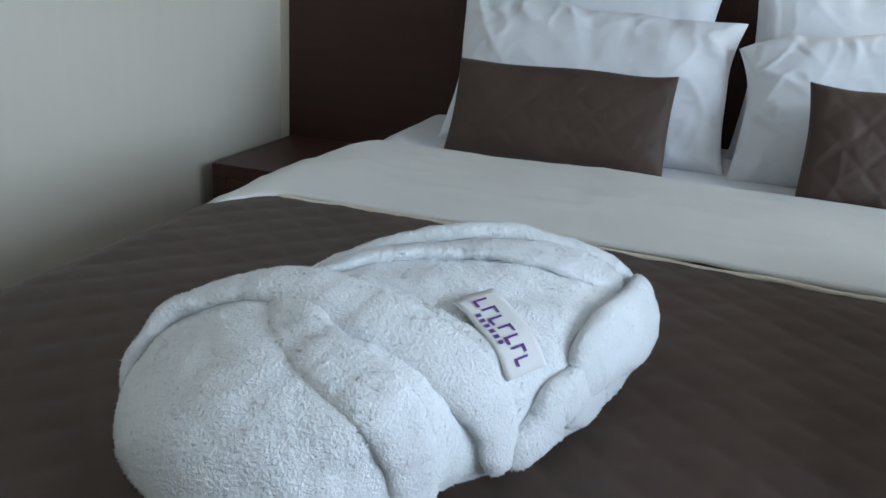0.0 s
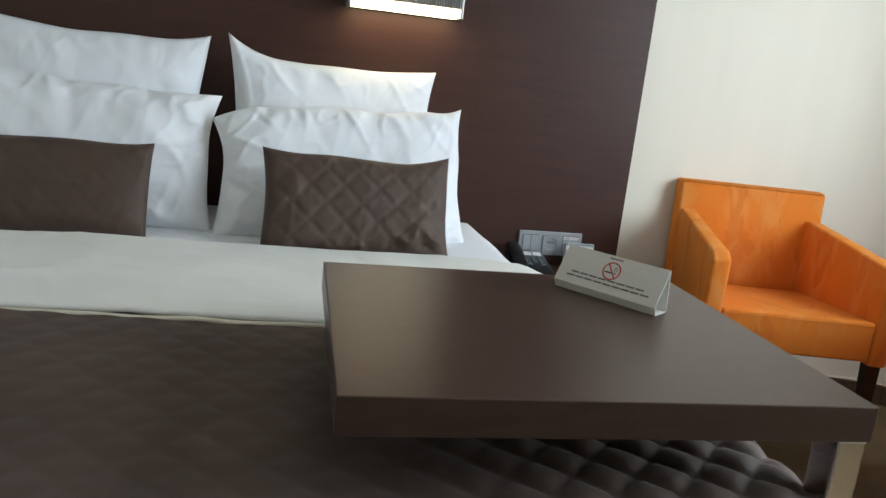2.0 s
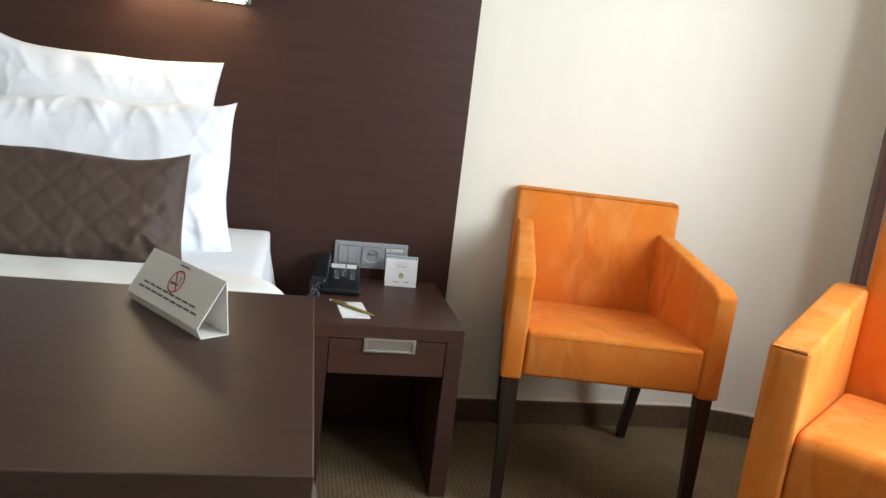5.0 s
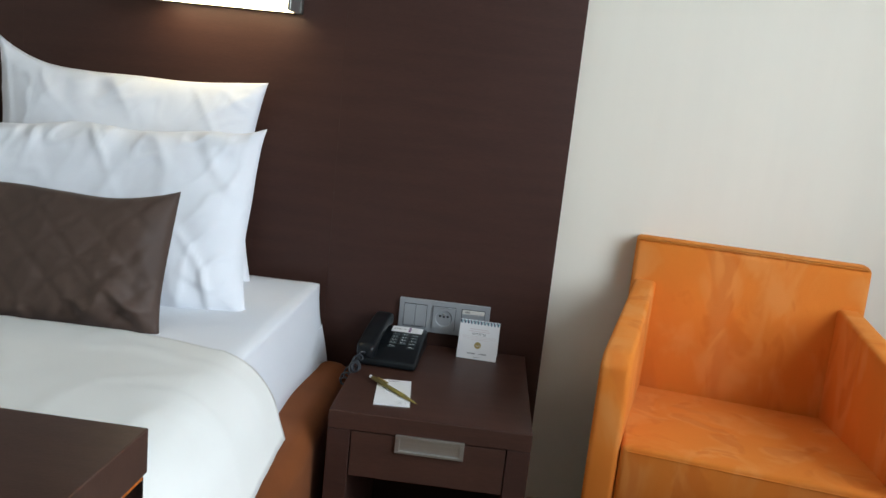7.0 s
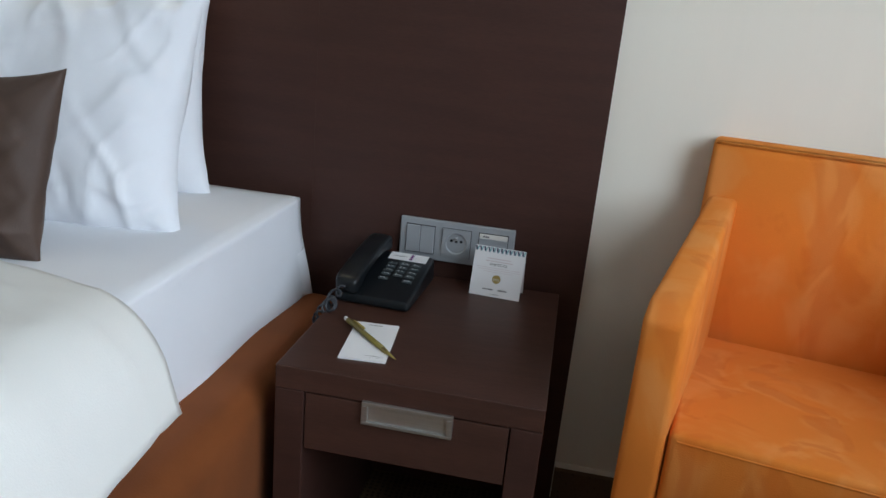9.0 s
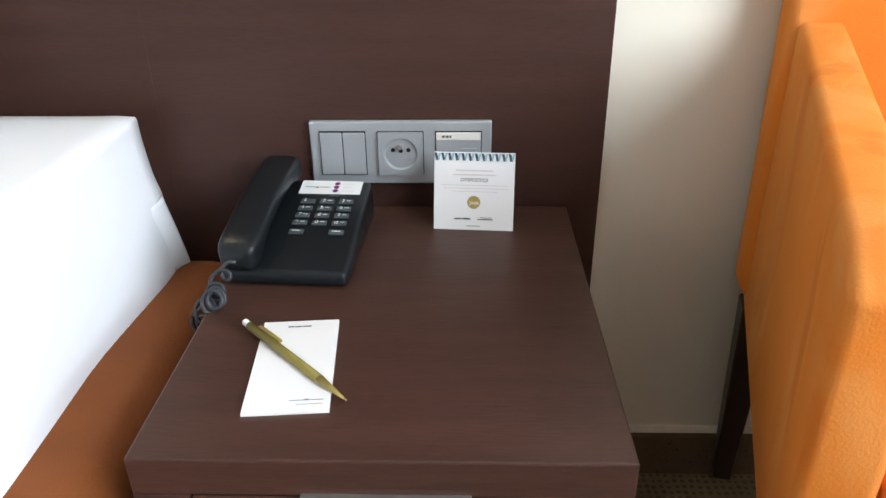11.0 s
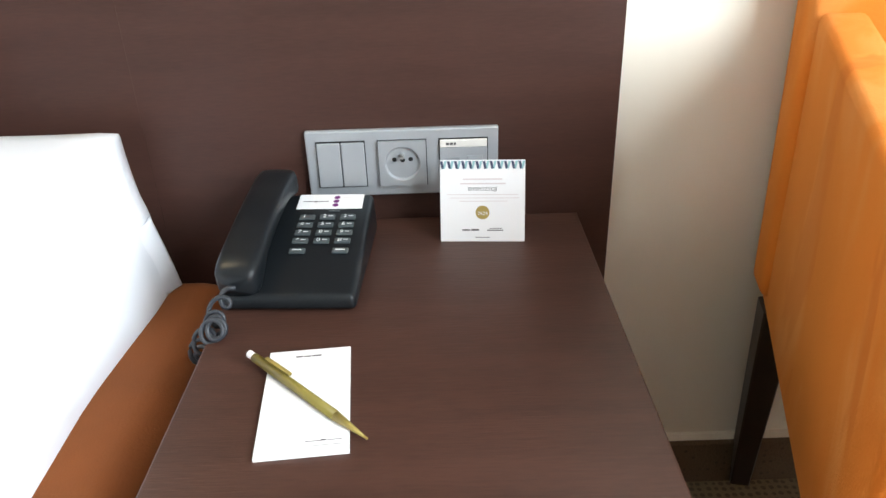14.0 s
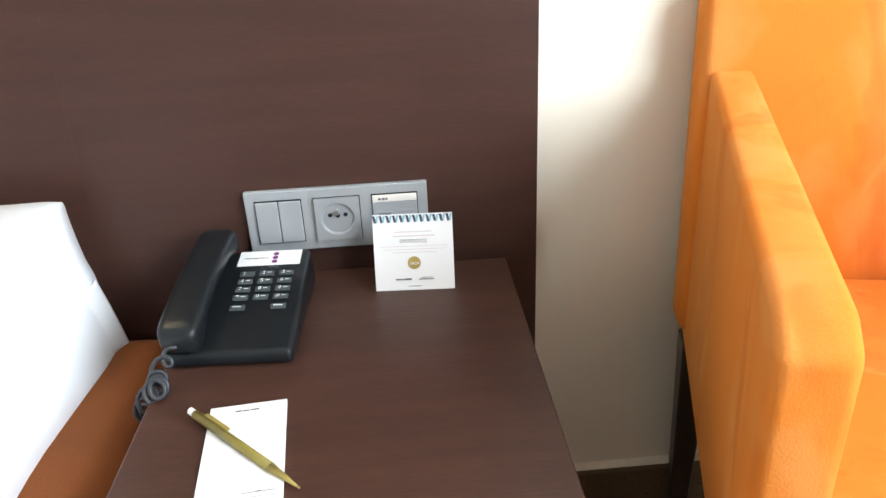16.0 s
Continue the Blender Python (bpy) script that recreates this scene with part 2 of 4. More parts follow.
def bars(name, rows, m, material, parent, lift=0.0004):
    """Printed lines that cannot be read: thin bars (x0, x1, y0, y1) in the plane of m."""
    bm = bmesh.new()
    for x0, x1, y0, y1 in rows:
        bm.faces.new([bm.verts.new((x, y, lift)) for x, y in ((x0, y0), (x1, y0), (x1, y1), (x0, y1))])
    ob = part(name, bm, material, parent)
    ob.matrix_local = m
    return ob


def disc(name, r, m, material, parent, r_in=0.0, lift=0.0005, n=32):
    bm = bmesh.new()
    if r_in:
        a = [bm.verts.new((r * math.cos(2 * math.pi * i / n), r * math.sin(2 * math.pi * i / n), lift)) for i in range(n)]
        b = [bm.verts.new((r_in * math.cos(2 * math.pi * i / n), r_in * math.sin(2 * math.pi * i / n), lift)) for i in range(n)]
        for i in range(n):
            bm.faces.new((a[i], a[(i + 1) % n], b[(i + 1) % n], b[i]))
    else:
        bm.faces.new([bm.verts.new((r * math.cos(2 * math.pi * i / n), r * math.sin(2 * math.pi * i / n), lift)) for i in range(n)])
    ob = part(name, bm, material, parent)
    ob.matrix_local = m
    return ob


def smoothstep(a, b, x):
    t = min(1, max(0, (x - a) / (b - a)))
    return t * t * (3 - 2 * t)


# ---- the room ----
XL, XR, YF, H = -2.337, 1.80, -6.4, 2.6
WALL_Y = 0.02


def structure(ob, label, category):
    return tagged(ob, label, category, kind="structure")


structure(part("floor", box(XL - 0.2, XR + 0.2, YF - 0.2, WALL_Y + 0.2, -0.1, 0), CARPET), "olive-brown woven carpet with small dark dots", "floor")
structure(part("ceiling", box(XL - 0.2, XR + 0.2, YF - 0.2, WALL_Y + 0.2, H, H + 0.1), CEIL), "plain white painted ceiling", "ceiling")
structure(part("wall_west", box(XL - 0.2, XL, YF - 0.2, WALL_Y + 0.2, 0, H), WALL), "cream wallpapered side wall beside the bed", "wall")
structure(part("wall_south", box(XL, XR, YF - 0.2, YF, 0, H), WALL), "cream wallpapered wall opposite the bed", "wall")

# back wall that bends round in a wide curve into the window wall
R_BEND, CX, CY = 0.6, XR - 0.6, WALL_Y - 0.6


def bend(s, inset=0.0):
    """A point of the wall's inner line; s in metres from the west corner."""
    straight = CX - XL
    if s < straight:
        return XL + s, WALL_Y - inset
    a = min((s - straight) / R_BEND, math.pi / 2)
    rest = s - straight - a * R_BEND
    r = R_BEND - inset
    return CX + r * math.sin(a), CY + r * math.cos(a) - rest


LEN = (CX - XL) + R_BEND * math.pi / 2
bm = bmesh.new()
ss = [0, CX - XL] + [(CX - XL) + R_BEND * math.pi / 2 * i / 24 for i in range(1, 25)] + [LEN + (CY - WINDOW_Y1)]
inner = [bend(s) for s in ss]
outer = [bend(s, -0.2) for s in ss]
vi = [[bm.verts.new((x, y, z)) for x, y in inner] for z in (0, H)]
vo = [[bm.verts.new((x, y, z)) for x, y in outer] for z in (0, H)]
for i in range(len(ss) - 1):
    bm.faces.new((vi[0][i], vi[0][i + 1], vi[1][i + 1], vi[1][i]))
    bm.faces.new((vo[0][i + 1], vo[0][i], vo[1][i], vo[1][i + 1]))
bm.faces.new((vi[0][-1], vo[0][-1], vo[1][-1], vi[1][-1]))
structure(part("wall_north", bm, WALL, smooth=True), "cream wallpapered wall that bends round to the window", "wall")
structure(part("wall_east_below", box(XR, XR + 0.2, WINDOW_Y0, WINDOW_Y1, 0, WINDOW_Z0), WALL), "cream wall below the window", "wall")
structure(part("wall_east_above", box(XR, XR + 0.2, WINDOW_Y0, WINDOW_Y1, WINDOW_Z1, H), WALL), "cream wall above the window", "wall")
structure(part("wall_east_end", box(XR, XR + 0.2, YF, WINDOW_Y0, 0, H), WALL), "cream wall beside the window", "wall")
win = structure(new("window_1"), "wide white-framed window with clear glass", "window")
win.location = (XR, 0, 0)
for i in range(3):
    a = WINDOW_Y0 + (WINDOW_Y1 - WINDOW_Y0) * i / 3
    b = WINDOW_Y0 + (WINDOW_Y1 - WINDOW_Y0) * (i + 1) / 3
    bm = box(0.1, 0.16, a, a + 0.06, WINDOW_Z0, WINDOW_Z1, 0.004)
    add_box(bm, 0.1, 0.16, b - 0.06, b, WINDOW_Z0, WINDOW_Z1, 0.004)
    add_box(bm, 0.1, 0.16, a + 0.06, b - 0.06, WINDOW_Z0, WINDOW_Z0 + 0.06, 0.004)
    add_box(bm, 0.1, 0.16, a + 0.06, b - 0.06, WINDOW_Z1 - 0.06, WINDOW_Z1, 0.004)
    part("window_frame", bm, WHITE_FRAME, win)
    pane = part("pane", box(0.126, 0.132, a + 0.06, b - 0.06, WINDOW_Z0 + 0.06, WINDOW_Z1 - 0.06), GLASS, win)
    pane.visible_shadow = False
part("window_sill", box(-0.08, 0.1, WINDOW_Y0 - 0.03, WINDOW_Y1 + 0.03, WINDOW_Z0 - 0.035, WINDOW_Z0 - 0.003, 0.006), WHITE_FRAME, win)

# skirting
bm = bmesh.new()
ss = [2.70, CX - XL] + [(CX - XL) + R_BEND * math.pi / 2 * i / 24 for i in range(1, 25)] + [LEN + 2.5]
rows = [[bm.verts.new((*bend(s, d), z)) for s in ss] for d, z in ((0.014, 0), (0.014, 0.074), (0.01, 0.080), (-0.002, 0.080))]
for a, b in zip(rows, rows[1:]):
    for i in range(len(ss) - 1):
        bm.faces.new((a[i], a[i + 1], b[i + 1], b[i]))
structure(part("baseboard", bm, BASEBOARD), "narrow brown skirting along the curved wall", "baseboard")

bm = bmesh.new()
rows = [[bm.verts.new((*bend(s, d), z)) for s in ss] for d, z in ((0.0105, 0.0802), (0.004, 0.0855), (-0.001, 0.087))]
for a, b in zip(rows, rows[1:]):
    for i in range(len(ss) - 1):
        bm.faces.new((a[i], a[i + 1], b[i + 1], b[i]))
structure(part("trim", bm, SEALANT), "thin cream sealant line above the skirting", "trim")

# panelled headboard wall
hb = structure(new("trim"), "dark wenge headboard panelling behind the bed", "headboard panel")
for x0, x1 in ((-2.294, -1.7452), (-1.745, -0.9652), (-0.965, -0.1852), (-0.185, 0.361)):
    part("panel", box(x0, x1, 0, WALL_Y - 0.001, 0, 2.45), WENGE, hb)


# ---- soft things ----
def pillow(name, w, h, t, m, material, label, category, seed, lift=(0, 0), quilt=0.0, pull=0.05, wrinkle=0.008, group="", slant=0.0, rumple=0.0):
    """A stuffed pillow in its own x-z plane with drawn-out corners; m puts its bottom middle in place."""
    n, k = 96, 70
    s = seed * 7.31

    def side(sign):
        def f(a, b):
            u, v = 2 * a - 1, 2 * b - 1
            x = u * w / 2 * (1 - pull * (1 - v * v) * abs(u))
            z = v * h / 2 * (1 - pull * 0.35 * (1 - u * u) * abs(v))
            body = max(0.0, (1 - u ** 4) * (1 - v ** 4)) ** 0.55 * (1 - 0.25 * max(0, v))
            y = sign * t / 2 * body
            edge = 1 - 0.7 * max(abs(u), abs(v)) ** 8
            fold = noise.noise(Vector((x * 5 + s, z * 5, sign))) * 1.2 + 0.5 * noise.noise(Vector((x * 16 + s, z * 9 + x * 6, 3 * sign)))
            ridge = 1 - abs(noise.noise(Vector((x * 7 + s, z * 3.0 - x * 4, 5 * sign)))) * 2.2
            rim = smoothstep(0.45, 0.95, max(abs(u), abs(v)))
            crease = max(0, 1 - 6 * abs(noise.noise(Vector((x * 9 + z * 5 + s, z * 4 - x * 2, 8 * sign))))) + 0.7 * max(0, 1 - 6 * abs(noise.noise(Vector((x * 17 - z * 13 + s, z * 9 + x * 7, 4 * sign)))))
            y += sign * edge * wrinkle * (0.55 * fold + 0.25 * max(0, ridge) ** 3 + 0.6 * crease * (0.15 + 0.85 * rim))
            y += sign * edge * 0.35 * wrinkle * rim * math.sin(60 * (x if abs(v) > abs(u) else z) + 5 * noise.noise(Vector((x * 6, z * 6, s))))
            if rumple:
                near = math.exp(-((u - 0.7) / 0.35) ** 2 - ((v + 0.55) / 0.45) ** 2)
                y += sign * edge * rumple * near * (1 - 3 * abs(noise.noise(Vector((x * 11 + z * 14, z * 9 - x * 12, s)))))
            if quilt:
                p, q = (x + z) / 0.083, (x - z) / 0.083
                d = min(abs(p - round(p)), abs(q - round(q)))
                y += sign * quilt * (min(1, d / 0.2) - 1) * edge
            z += (lift[0] * math.exp(-a / 0.13) + lift[1] * math.exp(-(1 - a) / 0.10) + slant * (0.5 - a)) * b * b + noise.noise(Vector((x * 6 + s, 1.7, 0))) * wrinkle * 1.4 * b
            x += noise.noise(Vector((2.2, z * 6 + s, 0))) * wrinkle * 0.8
            if max(abs(u), abs(v)) > 0.999:
                y = 0.004 * noise.noise(Vector((x * 9 + s, z * 9, 0)))
            return Vector((x, y, z + h / 2))
        return f
    bm = grid(n, k, side(-1))
    other = grid(n, k, side(1))
    bmesh.ops.reverse_faces(other, faces=other.faces[:])
    me = bpy.data.meshes.new("tmp")
    other.to_mesh(me)
    other.free()
    bm.from_mesh(me)
    bpy.data.meshes.remove(me)
    bmesh.ops.remove_doubles(bm, verts=bm.verts[:], dist=0.0005)
    ob = part(name, bm, material, None, "", True)
    ob.matrix_world = m
    return tagged(ob, label, category, group)


BED_TOP = 0.60
# bed with upholstered base and mattress in a fitted sheet
bed = thing("bed", pose(-0.98, -1.05, 0), "wide hotel bed with rust-brown suede base and white sheet", "bed")
part("base", box(-0.86, 0.885, -1.06, 1.035, 0.09, 0.41, 0.045, 5), RAIL, bed, "rust-brown suede bed base", True)
for fx in (-0.75, 0.75):
    for fy in (-0.9, 0.9):
        part("leg", rod((fx, fy, 0), (fx, fy, 0.1), 0.03), LEGWOOD, bed)


def mattress():
    """A soft-edged slab whose sheet is lightly creased on its sides."""
    bm = bmesh.new()
    bmesh.ops.create_cube(bm, size=2.0)
    bmesh.ops.subdivide_edges(bm, edges=bm.edges[:], cuts=44, use_grid_fill=True)
    half, mid, rad = Vector((0.79, 1.01, 0.105)), Vector((0, 0, 0.4985)), 0.011
    for v in bm.verts:
        p = Vector([math.copysign(abs(c) ** 0.75, c) * h for c, h in zip(v.co, half)])
        core = Vector([max(-h + rad, min(h - rad, c)) for c, h in zip(p, half)])
        out = p - core
        if out.length > 1e-6:
            out.normalize()
            p = core + out * rad
        crease = 0.0035 * noise.noise(Vector((p.x * 5, p.y * 5, p.z * 7))) + 0.0025 * max(0, 1 - 5 * abs(noise.noise(Vector((p.x * 3 + p.z * 6, p.y * 3 + p.z * 8, 2)))))
        low = smoothstep(0.1, -0.1, p.z) * (0.004 + 0.015 * smoothstep(0.75, 1.0, p.y))
        v.co = p + mid + out * (crease + low)
    return bm


def sheet_tuck(u, v):
    """The loose corner of the sheet that hangs past the mattress over the base."""
    y = 1.002 - 0.062 * u
    z = 0.50 - (0.098 - 0.022 * u) * v
    return Vector((0.8000 + (0.018 * v + 0.003 * math.sin(5 * u + 2 * v)) * (1 - 0.7 * u), y, z))


thick(part("sheet_corner", grid(16, 16, sheet_tuck), LINEN, bed, "loose hanging corner of the white sheet", True), 0.002)
part("mattress", mattress(), LINEN, bed, "mattress in a tight white fitted sheet", True)


# white duvet edge folded back over the bed, its ends hanging over the sides
def duvet_sheet(u, v):
    x0 = -0.98
    side = 1 if u > 0.5 else -1
    s = (2 * u - 1) * (0.945 + 0.04 * v if side > 0 else 0.865 + 0.03 * v)
    flat, rad = 0.765, 0.105
    d = abs(s)
    if d < flat:
        x, drop = d, 0.0
    else:
        a = min((d - flat) / rad, 1.25)
        x = flat + rad * math.sin(a) + max(0, d - flat - 1.25 * rad) * 0.35
        drop = rad * (1 - math.cos(a)) + max(0, d - flat - 1.25 * rad) * 0.94
    if side > 0:
        back = -0.605 - 0.07 * smoothstep(0.55, 0.97, d)
        front = -1.105 - 0.02 * math.sin(s * 3)
    else:
        back = -0.595 - 0.50 * smoothstep(0.74, 0.89, d)
        front = -1.105 - 0.02 * math.sin(s * 3) - 0.15 * smoothstep(0.72, 0.89, d)
    y = back + (front - back) * v
    puff = 0.009 * math.sin(math.pi * min(1, v * 1.02)) ** 0.5
    n = noise.noise(Vector((s * 3, y * 5, 4))) * 0.012 + noise.noise(Vector((s * 9 + y * 4, y * 7, 9))) * 0.005
    ridge = max(0, 1 - abs(noise.noise(Vector((s * 2.4, y * 8 + s, 2)))) * 5) * 0.006 + max(0, 1 - 7 * abs(noise.noise(Vector((s * 5 + y * 3, y * 6 - s * 3, 6))))) * 0.004
    z = BED_TOP + 0.015 + puff + (n + ridge) * (0.3 + min(1, puff * 30)) - drop
    return Vector((x0 + side * x, y, z))


duvet = part("duvet", grid(150, 44, duvet_sheet), DUVET, None, "", True)
thick(duvet, 0.008, -1)
tagged(duvet, "white duvet folded back across the bed, ends hanging over", "duvet")


# quilted bedspread over the lower half of the bed
def bedspread_sheet(u, v):
    x0 = -0.98
    s = (2 * u - 1) * 1.22
    side = 1 if s > 0 else -1
    t = v * 1.45
    flat, rad = 0.80, 0.09
    d = abs(s)
    if d < flat:
        x, drop = d, 0
    else:
        a = min((d - flat) / rad, 1.45)
        x = flat + rad * math.sin(a) + max(0, d - flat - 1.45 * rad) * 0.1
        drop = rad * (1 - math.cos(a)) + max(0, d - flat - 1.45 * rad) * 0.99
    flat_y, ry = 1.0, 0.07
    if t < flat_y:
        y, dy = t, 0
    else:
        a = min((t - flat_y) / ry, 1.5)
        y = flat_y + ry * math.sin(a) + max(0, t - flat_y - 1.5 * ry) * 0.06
        dy = ry * (1 - math.cos(a)) + max(0, t - flat_y - 1.5 * ry) * 0.99
    p, q = (s + t) / 0.078, (s - t) / 0.078
    dd = min(abs(p - round(p)), abs(q - round(q)))
    quilt = (0.0020 + 0.0085 * smoothstep(0.30, 0.62, s) * smoothstep(0.15, 0.4, t)) * math.sin(min(1, dd / 0.42) * math.pi / 2)
    n = noise.noise(Vector((s * 3, t * 3, 7))) * 0.004 + noise.noise(Vector((s * 11, t * 11, 1))) * 0.0025
    out = quilt + n
    k = min(1, drop / rad) if drop else 0
    ky = min(1, dy / ry) if dy else 0
    z = BED_TOP + 0.006 + out * (1 - max(k, ky)) - max(drop, dy) - 0.1 * min(drop, dy)
    return Vector((x0 + side * (x + out * k), -1.07 - y - out * ky, max(0.05, z)))


spread = part("bedspread", grid(330, 200, bedspread_sheet), BROWN, None, "", True)
thick(spread, 0.008, -1)
tagged(spread, "dark brown diamond-quilted bedspread over the lower bed", "bedspread")
tube("piping", [(-1.79 + 1.60 * i / 80, -1.110 - 0.02 * math.sin(3 * (-0.81 + 1.60 * i / 80)) + 0.002 * math.sin(i * 0.9), 0.614 + 0.001 * math.sin(i * 0.61)) for i in range(81)], 0.005, PIPING, spread, "thin cream piping along the bedspread edge")

pillow("pillow", 0.62, 0.49, 0.15, pose(-1.312, -0.155, 0.592, -8, 0, 0), LINEN, "white cotton pillow propped upright against the headboard", "pillow", 1, (0.03, 0.02), slant=0.015, pull=0.085, group="white pillows on the bed")
pillow("pillow", 0.61, 0.462, 0.14, pose(-0.642, -0.15, 0.592, -8, 0, 6), LINEN, "white cotton pillow standing against the headboard under the lamp", "pillow", 2, (0.055, 0.01), slant=0.01, pull=0.095, group="white pillows on the bed")
pillow("pillow", 0.71, 0.39, 0.15, pose(-1.305, -0.39, 0.592, -25, 0, 0), LINEN, "creased white pillow leaning in the second row", "pillow", 3, (0.02, 0.01), wrinkle=0.015, slant=0.06, pull=0.075, group="white pillows on the bed")
pillow("pillow", 0.69, 0.372, 0.14, pose(-0.614, -0.39, 0.588, -21, 0, 6), LINEN, "creased white pillow with loose case leaning in second row", "pillow", 4, (-0.05, 0.02), wrinkle=0.015, pull=0.075, slant=-0.015, group="white pillows on the bed")
pillow("cushion", 0.51, 0.23, 0.08, pose(-1.345, -0.52, 0.602, -24, 0, 0), BROWN, "small brown cushion with faint diamond quilting", "cushion", 5, (0.0, 0.01), 0.0012, 0.02, 0.004, group="brown cushions on the bed")
pillow("cushion", 0.468, 0.243, 0.09, pose(-0.592, -0.568, 0.600, -19.5, 0, 5), BROWN, "small brown diamond-quilted cushion, slightly rumpled", "cushion", 6, (0.01, 0.015), 0.0026, 0.035, 0.007, rumple=0.016, group="brown cushions on the bed")


# rolled bathrobe: a stuffed bundle wrapped in thick lapels and collar folds
ROBE_MID, ROBE_DIR = Vector((-1.266, -1.668, 0.6115)), Vector((0.52, 0.854, 0))
ROBE_ACROSS = Vector((0.854, -0.52, 0))
ROBE_L, ROBE_W, ROBE_H = 0.25, 0.114, 0.077


def robe_point(u, v, lift=0.0, fur=1.0):
    """A point of the bundle: u runs round it, v from its far end to its near end."""
    s = 1 - 2 * v
    ang = 2 * math.pi * u
    c, sn = math.cos(ang), math.sin(ang)
    cap = max(0.0, 1 - abs(s) ** 3.0) ** 0.5
    plump = 1 + 0.10 * math.exp(-((s + 0.62) / 0.3) ** 2) - 0.06 * math.exp(-((s + 0.22) / 0.12) ** 2)
    p0 = Vector((s * 1.5, c * 1.1, sn * 1.1))
    soft = 0.08 * noise.noise(p0 * 1.4) + 0.04 * noise.noise(p0 * 3.1)
    rough = Vector((s * ROBE_L, c * ROBE_W, sn * ROBE_H))
    fuzz = 0.0016 * noise.noise(rough * 60) + 0.0008 * noise.noise(rough * 300)
    fuzz *= fur
    r = plump * (1 + soft * cap)
    x = (ROBE_W * cap * r + fuzz + lift) * math.copysign(abs(c) ** 0.85, c)
    flat = math.copysign(abs(sn) ** (0.85 if sn > 0 else 0.5), sn)
    z = ROBE_H * cap * flat * (r if sn > 0 else 1) + (fuzz + lift * 0.9) * sn
    return ROBE_MID + ROBE_DIR * (s * (ROBE_L + lift * 0.5)) + ROBE_ACROSS * (x + 0.008 * smoothstep(0.1, 0.9, s)) + Vector((0, 0, max(0.004, ROBE_H + z)))


def terry(name, bm, parent, seed):
    """Cover a sheet with short leaning loops of pile, on about a third of its small faces."""
    rng = random.Random(seed)
    bmesh.ops.recalc_face_normals(bm, faces=bm.faces[:])
    bm.normal_update()
    bm.verts.index_update()
    verts = [v.co.copy() for v in bm.verts]
    normals = [v.normal.copy() for v in bm.verts]
    faces = [[v.index for v in f.verts] for f in bm.faces]
    for f in list(bm.faces):
        n, area = f.normal, f.calc_area()
        if area < 4e-7 or area > 6e-5 or len(f.verts) < 4:
            continue
        if rng.random() > 0.35:
            continue
        a = n.orthogonal().normalized()
        b = n.cross(a)
        for _ in range(2 if area > 7e-6 else 1):
            w, h, turn = rng.uniform(0.0006, 0.0010), rng.uniform(0.0012, 0.0024), rng.uniform(0, 6.28)
            p, q = rng.random(), rng.random()
            c4 = [v.co for v in f.verts]
            o = (c4[0].lerp(c4[1], p)).lerp(c4[3].lerp(c4[2], p), q) - n * 0.0005
            k = len(verts)
            for j in range(3):
                verts.append(o + (a * math.cos(turn + 2.094 * j) + b * math.sin(turn + 2.094 * j)) * w)
            verts.append(o + n * h + a * rng.uniform(-0.0012, 0.0012) + b * rng.uniform(-0.0012, 0.0012))
            lean = Vector((rng.uniform(-0.5, 0.5), rng.uniform(-0.5, 0.5), rng.uniform(-0.5, 0.5)))
            normals += [n, n, n, (n + lean).normalized()]
            faces += [[k, k + 1, k + 3], [k + 1, k + 2, k + 3], [k + 2, k, k + 3]]
    bm.free()
    me = bpy.data.meshes.new(name)
    me.from_pydata(verts, [], faces)
    me.materials.append(TERRY)
    for p in me.polygons:
        p.use_smooth = True
    me.normals_split_custom_set_from_vertices(normals)
    ob = new(name, me)
    ob.parent = parent
    return ob


robe = terry("bathrobe", grid(240, 260, robe_point, True), None, 1)
tagged(robe, "white terry bathrobe folded into a bundle on the bedspread", "bathrobe")


def robe_band(name, way, half, height, n=150, k=30, sink=0.4):
    """A thick soft fold that lies over the bundle along way: (u, s) pairs, smoothly joined."""
    def along(t):
        q = t * (len(way) - 1)
        i = min(int(q), len(way) - 2)
        p = [way[max(i - 1, 0)], way[i], way[i + 1], way[min(i + 2, len(way) - 1)]]
        w = q - i
        return [0.5 * (2 * p[1][m] + (p[2][m] - p[0][m]) * w + (2 * p[0][m] - 5 * p[1][m] + 4 * p[2][m] - p[3][m]) * w * w + (3 * p[1][m] - p[0][m] - 3 * p[2][m] + p[3][m]) * w ** 3) for m in (0, 1)]

    def spot(t, lift):
        u, s = along(t)
        return robe_point(u, (1 - s) / 2, lift, 0.0)

    def f(a, t):
        p = spot(t, 0.0)
        tan = (spot(min(1, t + 0.04), 0.0) - spot(max(0, t - 0.04), 0.0)).normalized()
        nor = (spot(t, 0.02) - p).normalized()
        side = tan.cross(nor).normalized()
        nor = side.cross(tan)
        ang = 2 * math.pi * a
        ends = max(0.0004, 1 - abs(2 * t - 1) ** 4) ** 0.5
        wob = 1 + 0.14 * noise.noise(Vector((t * 3.5, math.cos(ang) * 0.8, half * 90)))
        c, s = math.cos(ang), math.sin(ang)
        q = p + side * (half * wob * ends * math.copysign(abs(c) ** 0.8, c)) + nor * (height * wob * ends * (s + 1 - 2 * sink))
        q += (side * c + nor * s) * (0.0016 * noise.noise(q * 60) + 0.0008 * noise.noise(q * 300))
        q.z = max(q.z, 0.6135)
        return q
    return terry(name, grid(k, n, f, True), robe, len(name))


